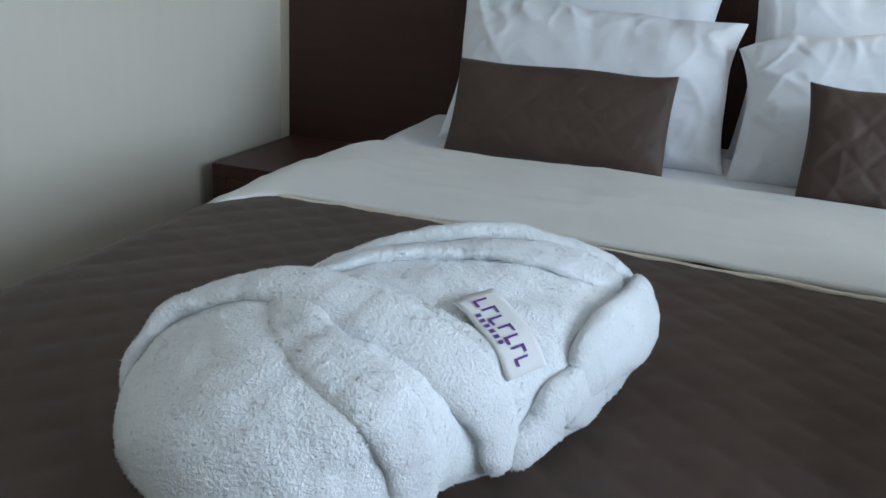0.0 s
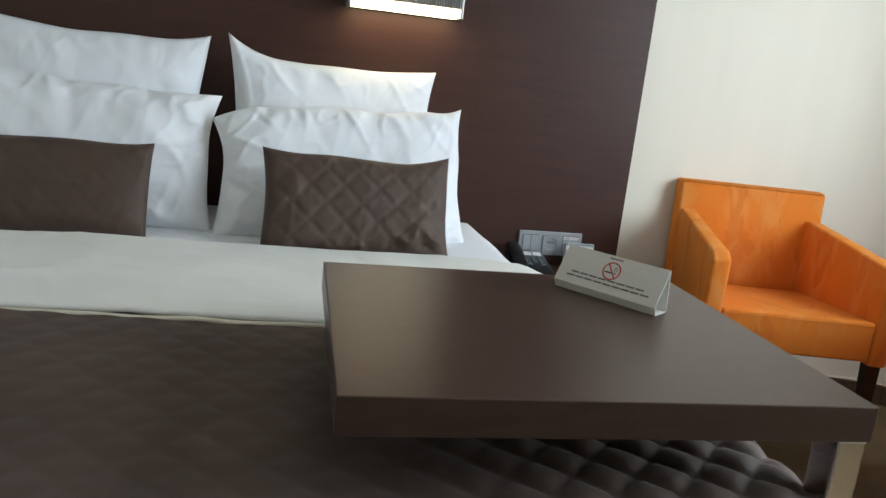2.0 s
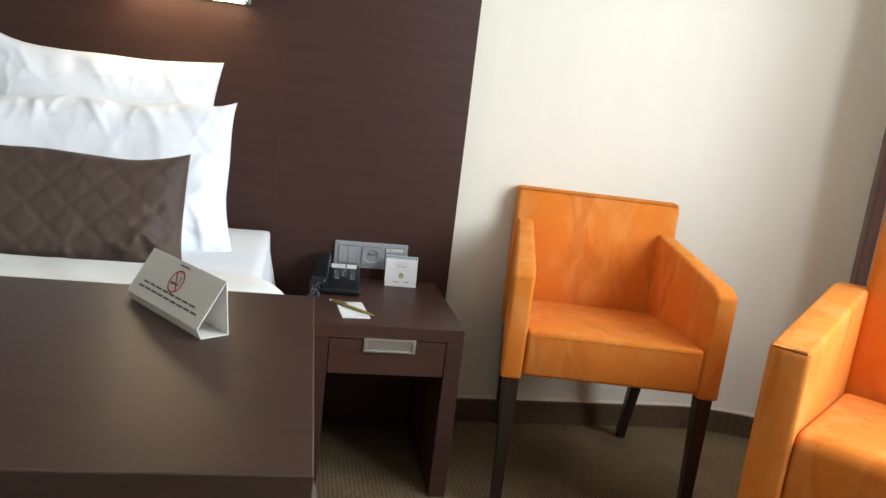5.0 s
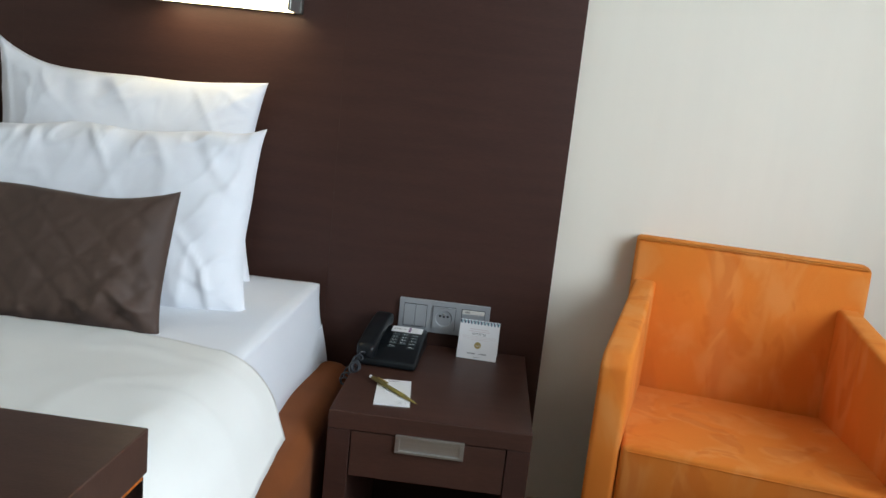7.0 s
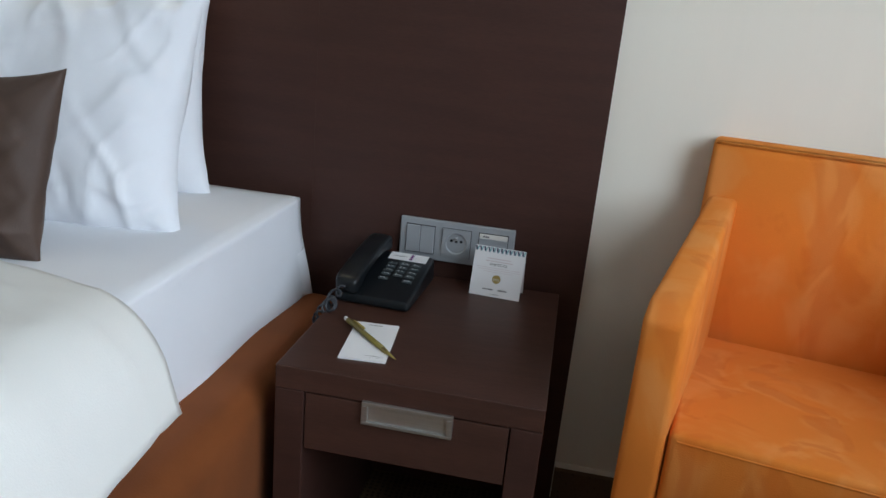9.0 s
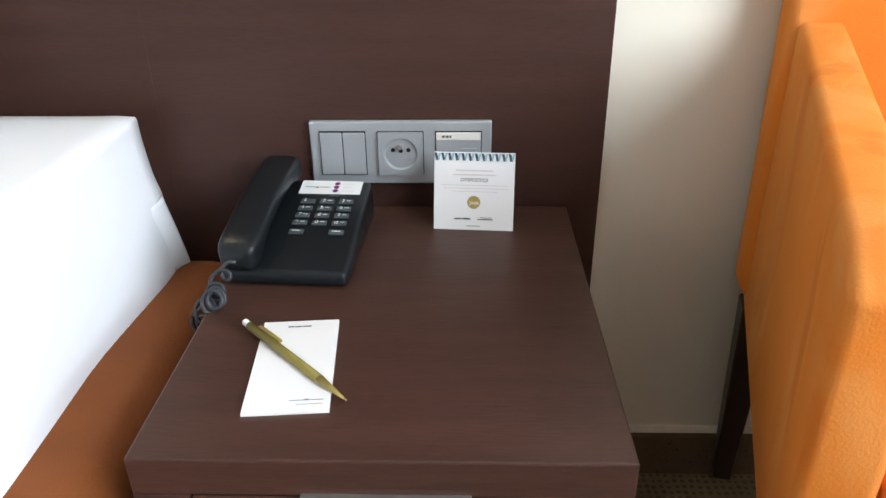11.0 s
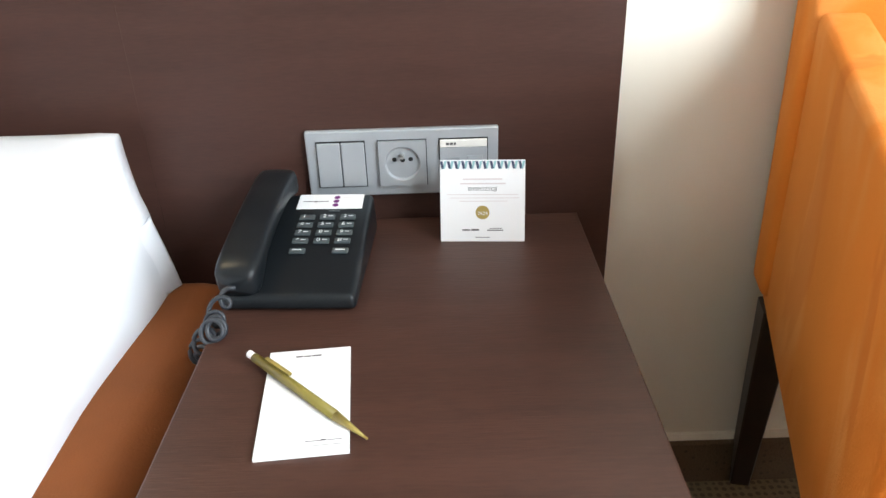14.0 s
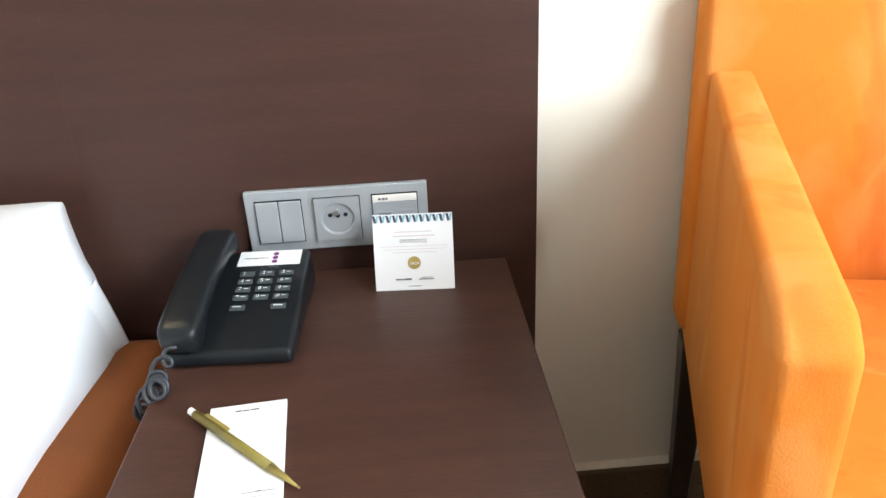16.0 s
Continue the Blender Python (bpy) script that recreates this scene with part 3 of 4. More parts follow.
robe_band("lapel", [(0.47, -0.90), (0.41, -0.74), (0.34, -0.56), (0.27, -0.41), (0.18, -0.30), (0.08, -0.19), (-0.05, -0.05)], 0.027, 0.011, n=220, sink=0.36)
robe_band("under_lapel", [(0.29, -0.44), (0.22, -0.53), (0.14, -0.53), (0.05, -0.45), (-0.06, -0.36)], 0.022, 0.007, n=180, sink=0.42)
robe_band("collar", [(0.45, -0.36), (0.40, -0.05), (0.36, 0.25), (0.31, 0.55), (0.24, 0.78), (0.13, 0.90)], 0.028, 0.012, n=220, k=40, sink=0.45)
robe_band("collar_fold", [(0.36, -0.30), (0.31, 0.0), (0.27, 0.28), (0.20, 0.56), (0.13, 0.70)], 0.028, 0.008, n=200, k=40, sink=0.45)
robe_band("inner_fold", [(0.30, -0.30), (0.22, -0.22), (0.13, -0.13), (0.01, -0.02)], 0.015, 0.006, sink=0.42)
robe_band("sleeve_roll", [(0.02, 0.22), (0.05, 0.46), (0.06, 0.68), (0.09, 0.90)], 0.034, 0.013, sink=0.45)
robe_band("hem_roll", [(-0.03, -0.06), (0.0, 0.12), (0.0, 0.26), (-0.03, 0.44)], 0.024, 0.011, sink=0.45)


def robe_patch(name, u0, u1, s0, s1, lift, material, parent, label=""):
    bm = grid(14, 10, lambda a, b: robe_point(u0 + (u1 - u0) * a, (1 - (s0 + (s1 - s0) * b)) / 2, lift, 0.0))
    ob = part(name, bm, material, parent, label, True)
    return ob


label_patch = robe_patch("label", 0.185, 0.06, -0.07, 0.09, 0.0085, PAPER, robe, "sewn white label with purple print")
thick(label_patch, 0.002, 0)
for i in range(7):
    u = 0.174 - 0.0150 * i
    robe_patch("mark", u, u - 0.003, -0.02, 0.03, 0.0106, PURPLE, label_patch)
    robe_patch("mark", u, u - 0.011, 0.025 if i % 2 else -0.025, 0.033 if i % 2 else -0.015, 0.0106, PURPLE, label_patch)
for i in range(6):
    u = 0.155 - 0.0085 * i
    robe_patch("small_mark", u, u - 0.005, -0.052, -0.034, 0.0106, PURPLE, label_patch)


# ---- furniture ----
def nightstand(m, label):
    ns = thing("nightstand", m, label, "nightstand", "nightstands beside the bed")
    W, D, Z = 0.386, 0.462, 0.467
    part("top", box(0, W, -D, -0.004, Z - 0.036, Z, 0.002), WENGE_TOP, ns)
    part("side_panel", box(0, 0.044, -D, -0.004, 0, Z - 0.0365, 0.0015), WENGE, ns)
    part("side_panel", box(W - 0.044, W, -D, -0.004, 0, Z - 0.0365, 0.0015), WENGE, ns)
    part("back_panel", box(0.0445, W - 0.0445, -0.03, -0.012, 0.02, Z - 0.037), WENGE, ns)
    part("drawer_floor", box(0.0445, W - 0.0445, -D + 0.03, -0.031, 0.325, 0.34), WENGE, ns)
    dr = part("drawer", box(0.046, W - 0.046, -D + 0.001, -D + 0.02, 0.338, 0.4285, 0.001), WENGE_TOP, ns)
    hx0, hx1, hz0, hz1 = 0.131, 0.262, 0.398, 0.434
    y = -D
    bm = box(hx0, hx1, y - 0.005, y + 0.004, hz1 - 0.006, hz1, 0.001)
    add_box(bm, hx0, hx1, y - 0.005, y + 0.004, hz0, hz0 + 0.005, 0.001)
    add_box(bm, hx0, hx0 + 0.009, y - 0.005, y + 0.004, hz0 + 0.005, hz1 - 0.006, 0.001)
    add_box(bm, hx1 - 0.009, hx1, y - 0.005, y + 0.004, hz0 + 0.005, hz1 - 0.006, 0.001)
    add_box(bm, hx0 + 0.009, hx1 - 0.009, y - 0.0005, y + 0.003, hz0 + 0.005, hz1 - 0.006)
    part("handle", bm, ALU, dr, "recessed brushed aluminium handle")
    return ns


nightstand(pose(-0.066, 0, 0), "dark wenge nightstand with one drawer and aluminium handle")
nightstand(pose(-2.285, 0, 0), "dark wenge nightstand in the corner by the wall")


def armchair(m, label):
    """An upholstered tub chair: block seat, arms that rise to the back, dark tapered legs."""
    ch = thing("armchair", m, label, "armchair")
    W = 0.568

    def slab(prof, x0, x1, bevel):
        bm = bmesh.new()
        a = [bm.verts.new((x0, y, z)) for y, z in prof]
        b = [bm.verts.new((x1, y, z)) for y, z in prof]
        bm.faces.new(a[::-1])
        bm.faces.new(b)
        for i in range(len(prof)):
            j = (i + 1) % len(prof)
            bm.faces.new((a[i], a[j], b[j], b[i]))
        bmesh.ops.recalc_face_normals(bm, faces=bm.faces[:])
        bmesh.ops.bevel(bm, geom=bm.edges[:], offset=bevel, segments=4, profile=0.5, affect="EDGES")
        return bm
    part("seat", slab([(-0.262, 0.368), (0.19, 0.368), (0.175, 0.458), (-0.262, 0.489)], -W / 2 + 0.058, W / 2 - 0.058, 0.010), SUEDE, ch, "", True)
    tube("seam", [(-0.215 + 0.43 * i / 20, -0.2612, 0.478) for i in range(21)], 0.0018, SUEDE, ch)
    part("backrest", slab([(0.175, 0.372), (0.235, 0.372), (0.275, 0.79), (0.265, 0.80), (0.215, 0.80), (0.205, 0.79)], -0.25, 0.25, 0.012), SUEDE, ch, "", True)
    for sx in (-1, 1):
        x0, x1 = (-W / 2, -W / 2 + 0.055) if sx < 0 else (W / 2 - 0.055, W / 2)
        bm = slab([(-0.262, 0.355), (0.215, 0.355), (0.25, 0.700), (0.19, 0.704), (-0.235, 0.652), (-0.265, 0.632)], x0, x1, 0.010)
        for v in bm.verts:
            v.co.x *= 1 - 0.17 * (v.co.y + 0.265) / 0.51
        part("arm", bm, SUEDE, ch, "", True)
        for fx, fy, tx, ty in ((sx * 0.25, -0.255, sx * 0.252, -0.235), (sx * 0.205, 0.262, sx * 0.222, 0.195)):
            bm = bmesh.new()
            r0, r1 = 0.0135, 0.020
            a = [bm.verts.new((fx + i * r0, fy + j * r0, 0)) for i, j in ((-1, -1), (1, -1), (1, 1), (-1, 1))]
            b = [bm.verts.new((tx + i * r1, ty + j * r1, 0.3555)) for i, j in ((-1, -1), (1, -1), (1, 1), (-1, 1))]
            bm.faces.new(a[::-1])
            bm.faces.new(b)
            for i in range(4):
                bm.faces.new((a[i], a[(i + 1) % 4], b[(i + 1) % 4], b[i]))
            bmesh.ops.bevel(bm, geom=bm.edges[:], offset=0.002, segments=1, affect="EDGES")
            part("leg", bm, LEGWOOD, ch, "dark-stained tapered wooden leg")
    return ch


armchair(pose(0.746, -0.288, 0, 0, 0, -11), "orange suede tub armchair with dark legs by the nightstand")


def club_chair(m):
    """A low upholstered chair with block arms down to the floor and a loose seat cushion."""
    ch = thing("club_chair", m, "orange suede club chair with block arms near the curtain", "armchair")
    W, F, B = 0.66, -0.30, 0.32

    def slab(prof, x0, x1, bevel):
        bm = bmesh.new()
        a = [bm.verts.new((x0, y, z)) for y, z in prof]
        b = [bm.verts.new((x1, y, z)) for y, z in prof]
        bm.faces.new(a[::-1])
        bm.faces.new(b)
        for i in range(len(prof)):
            j = (i + 1) % len(prof)
            bm.faces.new((a[i], a[j], b[j], b[i]))
        bmesh.ops.recalc_face_normals(bm, faces=bm.faces[:])
        bmesh.ops.bevel(bm, geom=bm.edges[:], offset=bevel, segments=4, profile=0.5, affect="EDGES")
        return bm
    for x0, x1 in ((-W / 2, -W / 2 + 0.078), (W / 2 - 0.078, W / 2)):
        part("arm", slab([(F, 0.05), (B - 0.06, 0.05), (B - 0.03, 0.705), (B - 0.12, 0.71), (F + 0.01, 0.655), (F, 0.645)], x0, x1, 0.011), SUEDE, ch, "", True)
        for y in (F + 0.06, B - 0.1):
            part("foot", rod(((x0 + x1) / 2, y, 0), ((x0 + x1) / 2, y, 0.055), 0.02), LEGWOOD, ch)
    part("base", box(-W / 2 + 0.0785, W / 2 - 0.0785, F + 0.012, B - 0.1, 0.06, 0.335, 0.01, 3), SUEDE, ch, "", True)
    part("seat_cushion", slab([(F + 0.004, 0.337), (B - 0.13, 0.337), (B - 0.13, 0.46), (F + 0.03, 0.495), (F + 0.004, 0.475)], -W / 2 + 0.0785, W / 2 - 0.0785, 0.016), SUEDE, ch, "", True)
    part("backrest", slab([(B - 0.13, 0.06), (B - 0.02, 0.06), (B + 0.03, 0.86), (B - 0.0, 0.885), (B - 0.07, 0.885), (B - 0.10, 0.86)], -W / 2 + 0.07, W / 2 - 0.07, 0.018), SUEDE, ch, "", True)


club_chair(pose(1.225, -1.056, 0, 0, 0, -49.5))

# side table reaching over the bed
table = thing("side_table", pose(-0.402, -1.406, 0, 0, 0, -0.9), "dark brown overbed side table with chrome legs", "table")
part("tabletop", box(-0.310, 0.305, -0.262, 0.253, 0.691, 0.735, 0.0015), TABLE_WOOD, table)
for ly in (-0.238, 0.230):
    part("leg", box(0.266, 0.304, ly - 0.02, ly + 0.02, 0.03, 0.6905, 0.003), CHROME, table, "square chrome leg")
    part("foot", box(-0.2, 0.31, ly - 0.02, ly + 0.02, 0, 0.0295, 0.003), CHROME, table, "flat chrome foot bar")


# ---- small things ----
def dished_insert(cx, cz, half):
    """A square insert with a round, shallow well sunk into its face."""
    bm = bmesh.new()
    n = 48
    rings = []
    for r, y in ((None, -0.0092), (None, -0.0134), (0.0212, -0.0134), (0.0203, -0.0130), (0.0190, -0.0100), (0.0012, -0.0097)):
        ring = []
        for i in range(n):
            c, q = math.cos(2 * math.pi * i / n), math.sin(2 * math.pi * i / n)
            k = half / max(abs(c), abs(q)) if r is None else r
            ring.append(bm.verts.new((cx + k * c, y, cz + k * q)))
        rings.append(ring)
    for a, b in zip(rings, rings[1:]):
        for i in range(n):
            bm.faces.new((a[i], a[(i + 1) % n], b[(i + 1) % n], b[i]))
    bm.faces.new(rings[-1])
    return bm


def socket_plate():
    th = thing("socket_plate", pose(0, 0, 0.5), "silver three-gang plate with switch, socket and data outlet", "wall socket")
    part("frame", box(0, 0.223, -0.009, -0.0005, 0, 0.081, 0.002), SILVER, th)
    for i, cx in enumerate((0.0405, 0.1115, 0.1825)):
        part("joint", box(cx - 0.0285, cx + 0.0285, -0.0094, -0.009, 0.012, 0.069), HOLE, th, "dark joint round the insert")
        if i == 0:
            for s in (-1, 1):
                part("rocker", box(cx + (-0.0275 if s < 0 else 0.0005), cx + (-0.0005 if s < 0 else 0.0275), -0.013, -0.0092, 0.0135, 0.0675, 0.0012), SILVER, th)
        elif i == 1:
            part("socket", dished_insert(cx, 0.0405, 0.0275), SILVER, th, "silver insert with a round recessed well")
            for px, pz in ((-0.0095, 0.0045), (0.0095, 0.0045), (0, 0.0035)):
                disc("hole", 0.0027, pose(cx + px, -0.0099, 0.0405 + pz, 90), HOLE, th)
            part("earth_pin", rod((cx, -0.0098, 0.0505), (cx, -0.019, 0.0505), 0.0024), ALU, th, "bright metal earth pin")
        else:
            part("data_insert", box(cx - 0.0275, cx + 0.0275, -0.0118, -0.0092, 0.0132, 0.058, 0.0008), SILVER, th)
            lab = part("label_holder", box(cx - 0.0272, cx + 0.0272, -0.0125, -0.0092, 0.0585, 0.0675, 0.0008), CARD, th, "label strip with small print")
            bars("print", [(cx - 0.02, cx - 0.0165, 0.0615, 0.0645), (cx - 0.0155, cx - 0.012, 0.0615, 0.0645), (cx - 0.011, cx - 0.0085, 0.0615, 0.0645)], pose(0, -0.0125, 0, 90), INK, lab)
            part("port", box(cx - 0.021, cx - 0.004, -0.0135, -0.0118, 0.030, 0.046, 0.0006), SILVER_DARK, th)
            part("port_opening", box(cx - 0.0185, cx - 0.0065, -0.0140, -0.0135, 0.034, 0.043), HOLE, th)
            part("blank_port", box(cx + 0.004, cx + 0.022, -0.0130, -0.0118, 0.030, 0.048, 0.0006), SILVER, th)


socket_plate()


def telephone():
    ph = thing("telephone", pose(0.009, -0.122, 0.4675, 0, 0, -3), "black corded desk telephone with grey keypad on nightstand", "telephone")
    tilt = pose(0, 0, 0.030, 8)
    bm = bmesh.new()
    d = 0.090
    prof = [(-0.070, -d), (0.066, -d), (0.066, d), (-0.070, d)]
    a = [bm.verts.new((x, y, 0.002)) for x, y in prof]
    b = [bm.verts.new((x * 0.97, y * 0.985, 0.018 if y < 0 else 0.048)) for x, y in prof]
    bm.faces.new(a[::-1])
    bm.faces.new(b)
    for i in range(4):
        bm.faces.new((a[i], a[(i + 1) % 4], b[(i + 1) % 4], b[i]))
    bmesh.ops.bevel(bm, geom=bm.edges[:], offset=0.006, segments=4, profile=0.5, affect="EDGES")
    body = part("body", bm, BLACK, ph, "", True)
    slope = math.degrees(math.atan2(0.030, 0.187))
    top = pose(0, 0, 0.0333, slope)
    lab = part("label", box(-0.037, 0.037, 0.058, 0.087, 0, 0.0006), PAPER, ph, "white paper label with violet dots")
    lab.matrix_local = top @ pose(0.017, 0, 0)
    bars("print", [(-0.031, -0.020, 0.0715, 0.0728), (-0.019, -0.015, 0.0705, 0.073), (-0.014, -0.002, 0.0715, 0.0728)], pose(0, 0, 0.0006), INK, lab)
    for i in range(3):
        disc("dot", 0.0034, pose(0.0065, 0.080 - 0.0078 * i, 0.0006), VIOLET, lab)
    bars("fine_print", [(0.013, 0.028, 0.0795, 0.0803), (0.013, 0.025, 0.0717, 0.0725), (0.013, 0.029, 0.0638, 0.0646)], pose(0, 0, 0.0006), PALE_INK, lab)
    part("lamp_window", box(0.018, 0.03, 0.0525, 0.0555, 0, 0.0008), KEY, ph).matrix_local = top
    names = ["1", "2", "3", "4", "5", "6", "7", "8", "9", "*", "0", "#"]
    for r in range(5):
        for c in range(3):
            if r == 4 and c == 1:
                continue
            x, y = -0.004 + 0.0225 * c, 0.040 - 0.0145 * r - (0.003 if r == 4 else 0)
            k = part("key", box(x - 0.0085, x + 0.0085, y - 0.0042, y + 0.0042, 0, 0.0028, 0.0012), KEY, ph)
            k.matrix_local = top
            if r < 4:
                text("digit", names[r * 3 + c], 0.0082, pose(x - 0.003, y, 0.0031), KEY_INK, k)
                if not (r == 0 and c == 0):
                    bars("print", [(x + 0.001, x + 0.006, y - 0.0006, y + 0.0006)], pose(0, 0, 0.0029), KEY_INK, k)
            else:
                bars("print", [(x - 0.005, x + 0.005, y - 0.0008, y + 0.0008)], pose(0, 0, 0.0029), KEY_INK, k)

    def handset(u, v):
        a = 2 * math.pi * u
        t = 2 * v - 1
        c, s = math.cos(a), math.sin(a)
        e = 0.45
        cap = max(0.0, 1 - abs(t) ** 14) ** 0.5
        wide = 0.0205 + 0.003 * t * t
        thickn = 0.011 + 0.006 * smoothstep(0.45, 0.9, abs(t))
        arch = 0.010 * (1 - t * t)
        x = wide * cap * math.copysign(abs(c) ** e, c)
        z = thickn * cap * math.copysign(abs(s) ** e, s)
        return Vector((x, t * 0.099, z + arch - 0.004 * smoothstep(0.45, 0.9, abs(t))))
    hs = part("handset", grid(32, 48, handset, True), BLACK, ph, "", True)
    hs.matrix_local = pose(-0.0465, 0.004, 0.049, slope + 1.5, 0, -2)
    pts = []
    for i in range(150):
        t = i / 149
        a = t * 2 * math.pi * 9
        r = 0.0085 * smoothstep(0, 0.1, t) * (1 - 0.5 * smoothstep(0.9, 1, t))
        px = -0.047 - 0.035 * t - 0.008 * math.sin(t * 9)
        py = -0.098 - 0.050 * math.sin(t * 2.6) + 0.02 * t
        pz = 0.034 - 0.022 * smoothstep(0, 0.25, t) - 0.05 * smoothstep(0.55, 1, t)
        pts.append((px + r * math.cos(a), py + r * 0.5 * math.sin(a), pz + r * math.sin(a)))
    tube("coiled_cord", pts, 0.0023, CORD, ph, "coiled black handset cord")


telephone()

pad = thing("notepad", pose(0.040, -0.344, 0.467, 0, 0, 5), "white hotel notepad with small grey print", "notepad")
part("pad_block", box(-0.0355, 0.0355, -0.0665, 0.0665, 0, 0.003), PAPER, pad)
bars("print", [(-0.012, -0.006, 0.0555, 0.0575), (-0.005, 0.001, 0.0553, 0.0573), (0.002, 0.010, 0.0555, 0.0575)], pose(0, 0, 0.003), INK, pad)
bars("footer", [(0.002, 0.014, -0.0535, -0.0527), (0.014, 0.018, -0.0535, -0.0517), (0.019, 0.03, -0.0535, -0.0527), (0.008, 0.03, -0.0585, -0.058)], pose(0, 0, 0.003), INK, pad)

pen = thing("pencil", pose(0, 0, 0), "olive green mechanical pencil lying on the notepad", "pencil")
pa, pb = Vector((-0.017, -0.290, 0.4765)), Vector((0.094, -0.398, 0.4725))
pd = (pb - pa).normalized()
part("barrel", rod(pa + pd * 0.008, pa + pd * 0.118, 0.0042, 0.0044), OLIVE, pen, "", True)
part("tip", rod(pa + pd * 0.1182, pb - pd * 0.004, 0.0043, 0.0011), OLIVE_TIP, pen, "", True)
part("lead_sleeve", rod(pb - pd * 0.004, pb, 0.0009), OLIVE_TIP, pen)
part("eraser", rod(pa, pa + pd * 0.0078, 0.0034), PAPER, pen, "small white eraser end")
clip = part("clip", box(-0.0018, 0.0018, 0, 0.034, 0, 0.0026, 0.0006), OLIVE_TIP, pen)
clip.matrix_local = Matrix.Translation(pa + pd * 0.022 + Vector((0.0022, 0.0023, 0.0030))) @ pose(0, 0, 0, 0, 0, math.degrees(math.atan2(pd.y, pd.x)) - 90)

# tent card beside the telephone
tent = thing("desk_calendar_card", pose(0.2005, -0.0735, 0.467, 0, 0, -4), "white tent card with teal zigzag border and gold seal", "tent card")
bm = box(-0.0475, 0.0475, -0.0004, 0.0004, 0, 0.0925)
front = part("front_leaf", bm, PAPER, tent)
front.matrix_local = pose(0, 0, 0, -15)
rear = part("rear_leaf", box(-0.0475, 0.0475, -0.0004, 0.0004, 0, 0.0925), PAPER, tent)
rear.matrix_local = pose(0, 0.0478, 0, 15)
face = pose(0, -0.0005, 0, 90)
zig = []
bm = bmesh.new()
bm2 = bmesh.new()
for i in range(12):
    x0 = -0.0475 + i * 0.095 / 12
    for b_, off in ((bm, 0.0), (bm2, 0.0033)):
        q = [(x0 + off, 0.0915), (x0 + off + 0.0030, 0.0915), (x0 + off + 0.0050, 0.0828), (x0 + off + 0.002, 0.0828)]
        if b_ is bm2:
            q = [(x0 + 0.0078, 0.0915), (x0 + 0.0050, 0.0915), (x0 + 0.0032, 0.0828), (x0 + 0.0055, 0.0828)]
        b_.faces.new([b_.verts.new((x, y, 0.0004)) for x, y in q])
for b_, mm in ((bm, NAVY), (bm2, TEAL)):
    part("zigzag", b_, mm, front).matrix_local = face
text("word", "DYSPOZYCJI", 0.0058, face @ pose(0, 0.060, 0.0005), INK, front)
bars("pale_print", [(-0.022, 0.022, 0.0705, 0.072), (-0.025, 0.026, 0.0655, 0.067)], face, PALE_INK, front)
bars("line_print", [(-0.040, 0.040, 0.0535, 0.0542), (-0.036, 0.041, 0.0497, 0.0504), (-0.026, 0.028, 0.046, 0.0467)], face, PALE_INK, front)
disc("seal", 0.0078, face @ pose(0, 0.0335, 0), GOLD, front)
text("number", "2424", 0.0058, face @ pose(0, 0.0325, 0.0009), PAPER, front)
bars("logo_bars", [(-0.023, -0.014, 0.0125, 0.0142), (-0.013, -0.004, 0.0125, 0.0145), (0.005, 0.023, 0.0125, 0.0137), (0.008, 0.022, 0.0148, 0.0155), (-0.008, 0.008, 0.0045, 0.0052)], face, INK, front)

# no-smoking tent sign on the side table
A, B = Vector((-0.332, -1.221, 0.7352)), Vector((-0.226, -1.367, 0.7352))
ex = (B - A).normalized()
en = Vector((-ex.y, ex.x, 0))
sg = thing("no_smoking_sign", Matrix.Translation((A + B) / 2) @ pose(0, 0, 0, 0, 0, math.degrees(math.atan2(ex.y, ex.x))), "cream folded no-smoking tent sign on the table", "table sign")
L = (B - A).length
LEAN_BACK = 33
lip = 0.014
FACE = 0.064
part("lip", box(-L / 2, L / 2, -0.0005, 0.0005, 0, lip), CARD, sg).matrix_local = pose(0, 0, 0, 25)
y0, z0 = -lip * math.sin(radians(25)), lip * math.cos(radians(25))
fl = part("face", box(-L / 2, L / 2, -0.0005, 0.0005, 0, FACE), CARD, sg)
fl.matrix_local = pose(0, y0, z0, -LEAN_BACK)
ty, tz = y0 + FACE * math.sin(radians(LEAN_BACK)), z0 + FACE * math.cos(radians(LEAN_BACK))
part("back", box(-L / 2, L / 2, -0.0005, 0.0005, 0, math.hypot(tz, ty - 0.035)), CARD, sg).matrix_local = pose(0, ty, tz, 180 + math.degrees(math.atan2(ty - 0.035, tz)) * -1)
part("floor_flap", box(-L / 2, L / 2, 0, 0.035, 0, 0.0008), CARD, sg)
ff = pose(0, -0.0006, 0, 90)
disc("red_ring", 0.0155, ff @ pose(0.0, 0.0375, 0), RED, fl, 0.0132)
bars("red_slash", [(-0.0145, 0.0145, -0.0011, 0.0011)], ff @ pose(0, 0.0375, 0.0003, 0, 0, -52), RED, fl)
bars("cigarette", [(-0.011, 0.004, -0.0045, -0.0018), (0.005, 0.008, -0.0045, -0.0018)], ff @ pose(0, 0.0375, 0), INK, fl)
bars("smoke", [(0.004, 0.005, 0.0, 0.007), (0.0075, 0.0085, 0.0, 0.006), (0.004, 0.0085, 0.0065, 0.0075)], ff @ pose(0, 0.0375, 0), INK, fl)
bars("heading", [(-0.012, 0.012, 0.0575, 0.0595)], ff, INK, fl)
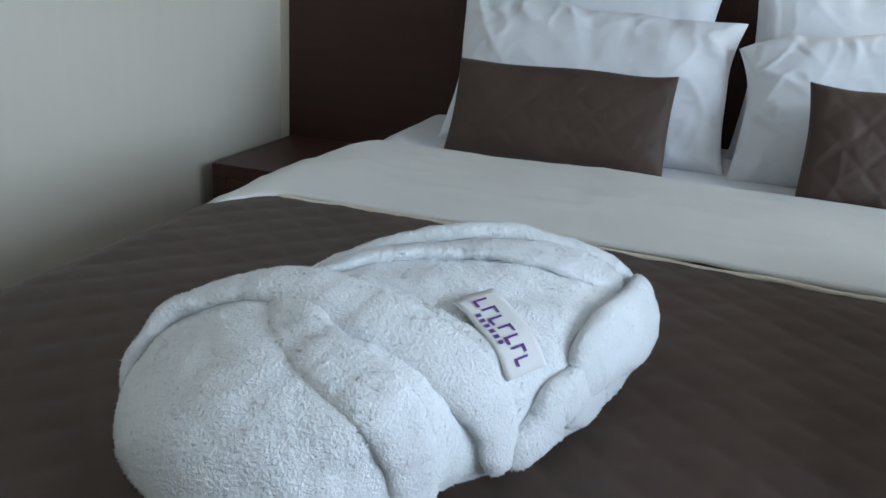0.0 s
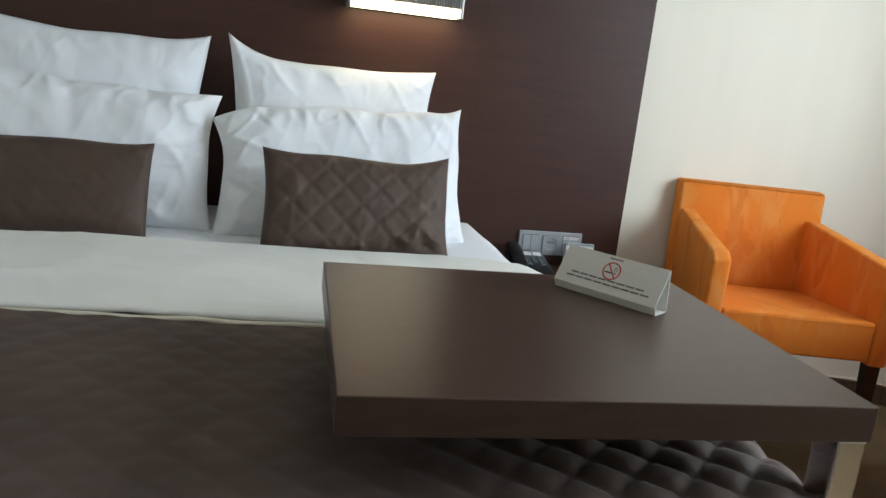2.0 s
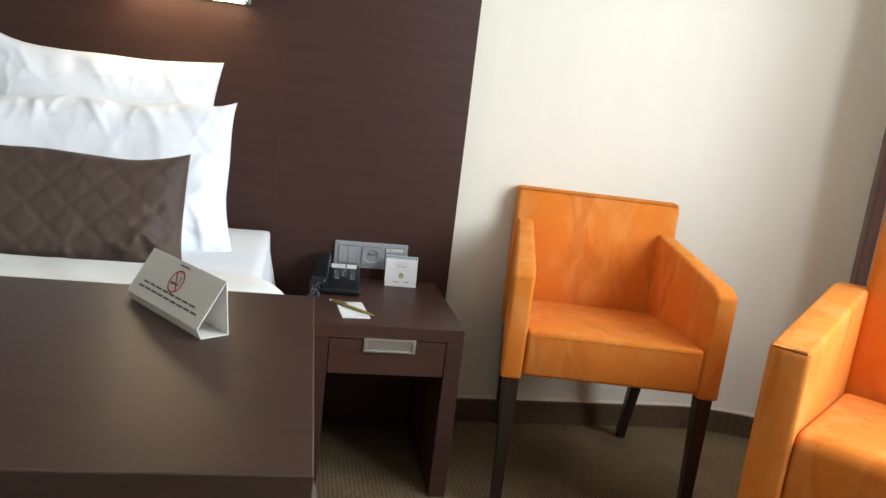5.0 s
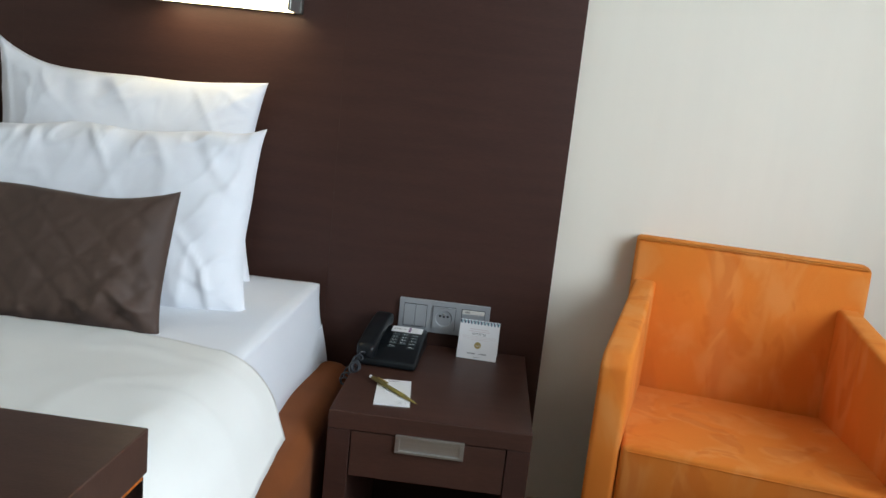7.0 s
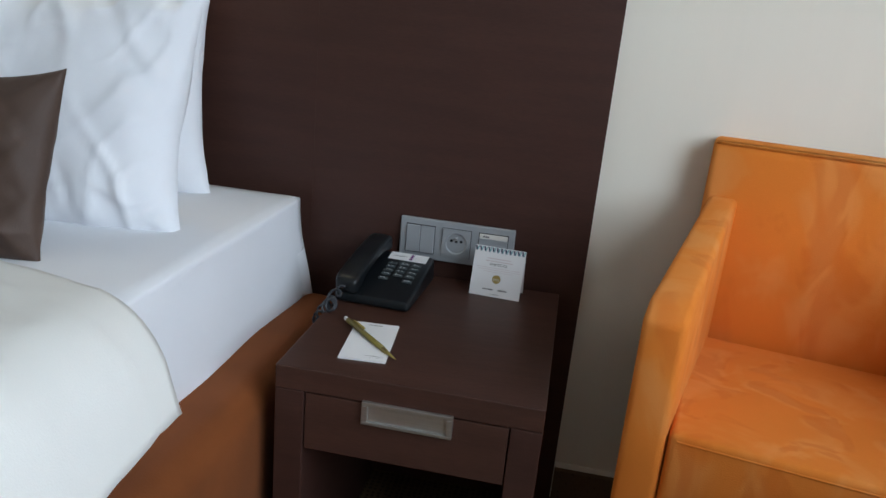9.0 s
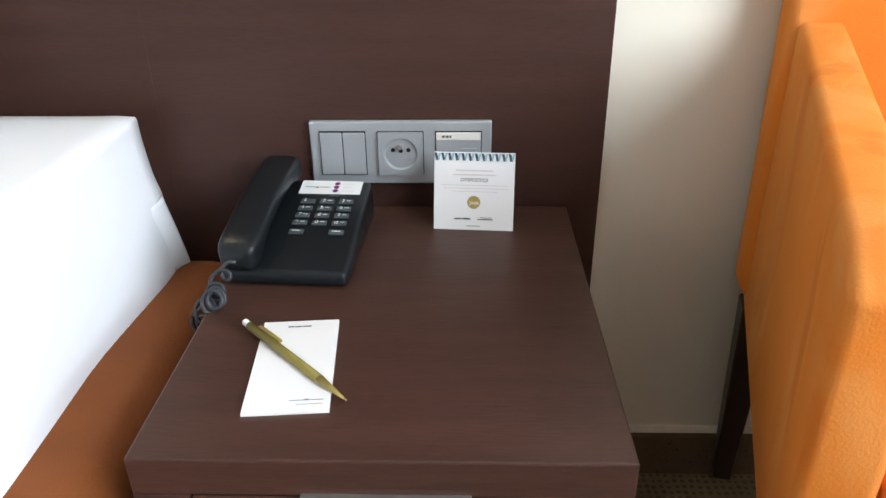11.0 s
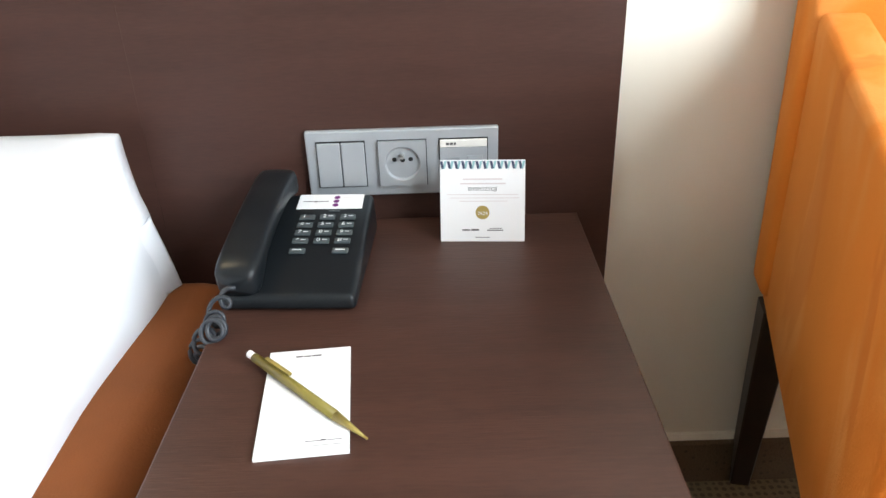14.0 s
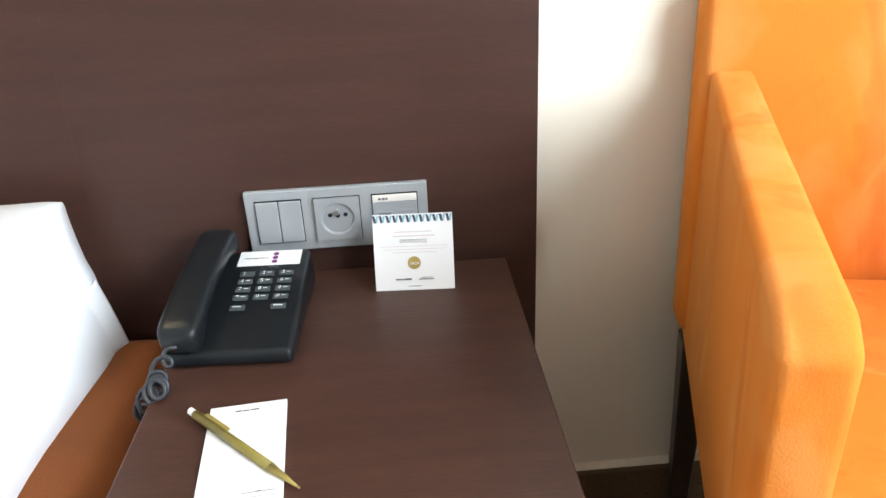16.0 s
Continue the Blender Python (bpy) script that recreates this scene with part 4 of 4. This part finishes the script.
bars("line_print", [(-0.066 + i * 0.0165, -0.052 + i * 0.0165, 0.0195, 0.0220) for i in range(8)] + [(-0.072 + i * 0.0165, -0.058 + i * 0.0165, 0.0125, 0.0150) for i in range(9)], ff, INK, fl)

# reading lamp on the headboard
lamp = thing("wall_lamp", pose(-0.46, 0, 1.222), "steel reading lamp glowing warm above the pillows", "wall lamp")
part("backplate", box(-0.172, 0.172, -0.02, -0.0005, 0.0, 0.09, 0.003), LAMP_METAL, lamp)
part("diffuser", box(-0.158, 0.158, -0.094, -0.021, 0.0, 0.024, 0.004), LAMP_GLOW, lamp, "glowing warm diffuser")
part("cover", box(-0.160, 0.160, -0.096, -0.021, 0.0245, 0.10, 0.004), LAMP_METAL, lamp)
for i in range(40):
    part("rib", rod((-0.156 + 0.008 * i, -0.0965, 0.026), (-0.156 + 0.008 * i, -0.0965, 0.098), 0.0025, n=6), LAMP_METAL, lamp)
for s in (-1, 1):
    part("end_bracket", box(min(s * 0.161, s * 0.169), max(s * 0.161, s * 0.169), -0.098, -0.021, -0.002, 0.092, 0.002), ALU, lamp)


# curtain gathered at the end of the window
def curtain(s0, s1, z0, z1, material, label, name):
    def f(u, v):
        s = s0 + (s1 - s0) * u
        x, y = bend(s, 0.10 + 0.028 * math.sin(s * 62) + 0.01 * math.sin(s * 23 + 1))
        return Vector((x, y, z0 + (z1 - z0) * v))
    return f


cur = thing("curtain", pose(0, 0, 0), "plum and peach striped curtain gathered by the window", "curtain")
S0 = (CX - XL) + 0.51
for s0, s1, z0, z1, mm in ((S0, S0 + 0.06, 0.02, 2.5, CURTAIN_DARK), (S0 + 0.06, S0 + 0.55, 0.02, 1.12, CURTAIN_LIGHT), (S0 + 0.06, S0 + 0.55, 1.12, 1.32, CURTAIN_DARK), (S0 + 0.06, S0 + 0.55, 1.32, 2.5, CURTAIN_LIGHT)):
    thick(part("curtain_panel", grid(60, 10, curtain(s0, s1, z0, z1, mm, "", "")), mm, cur, "", True), 0.003)
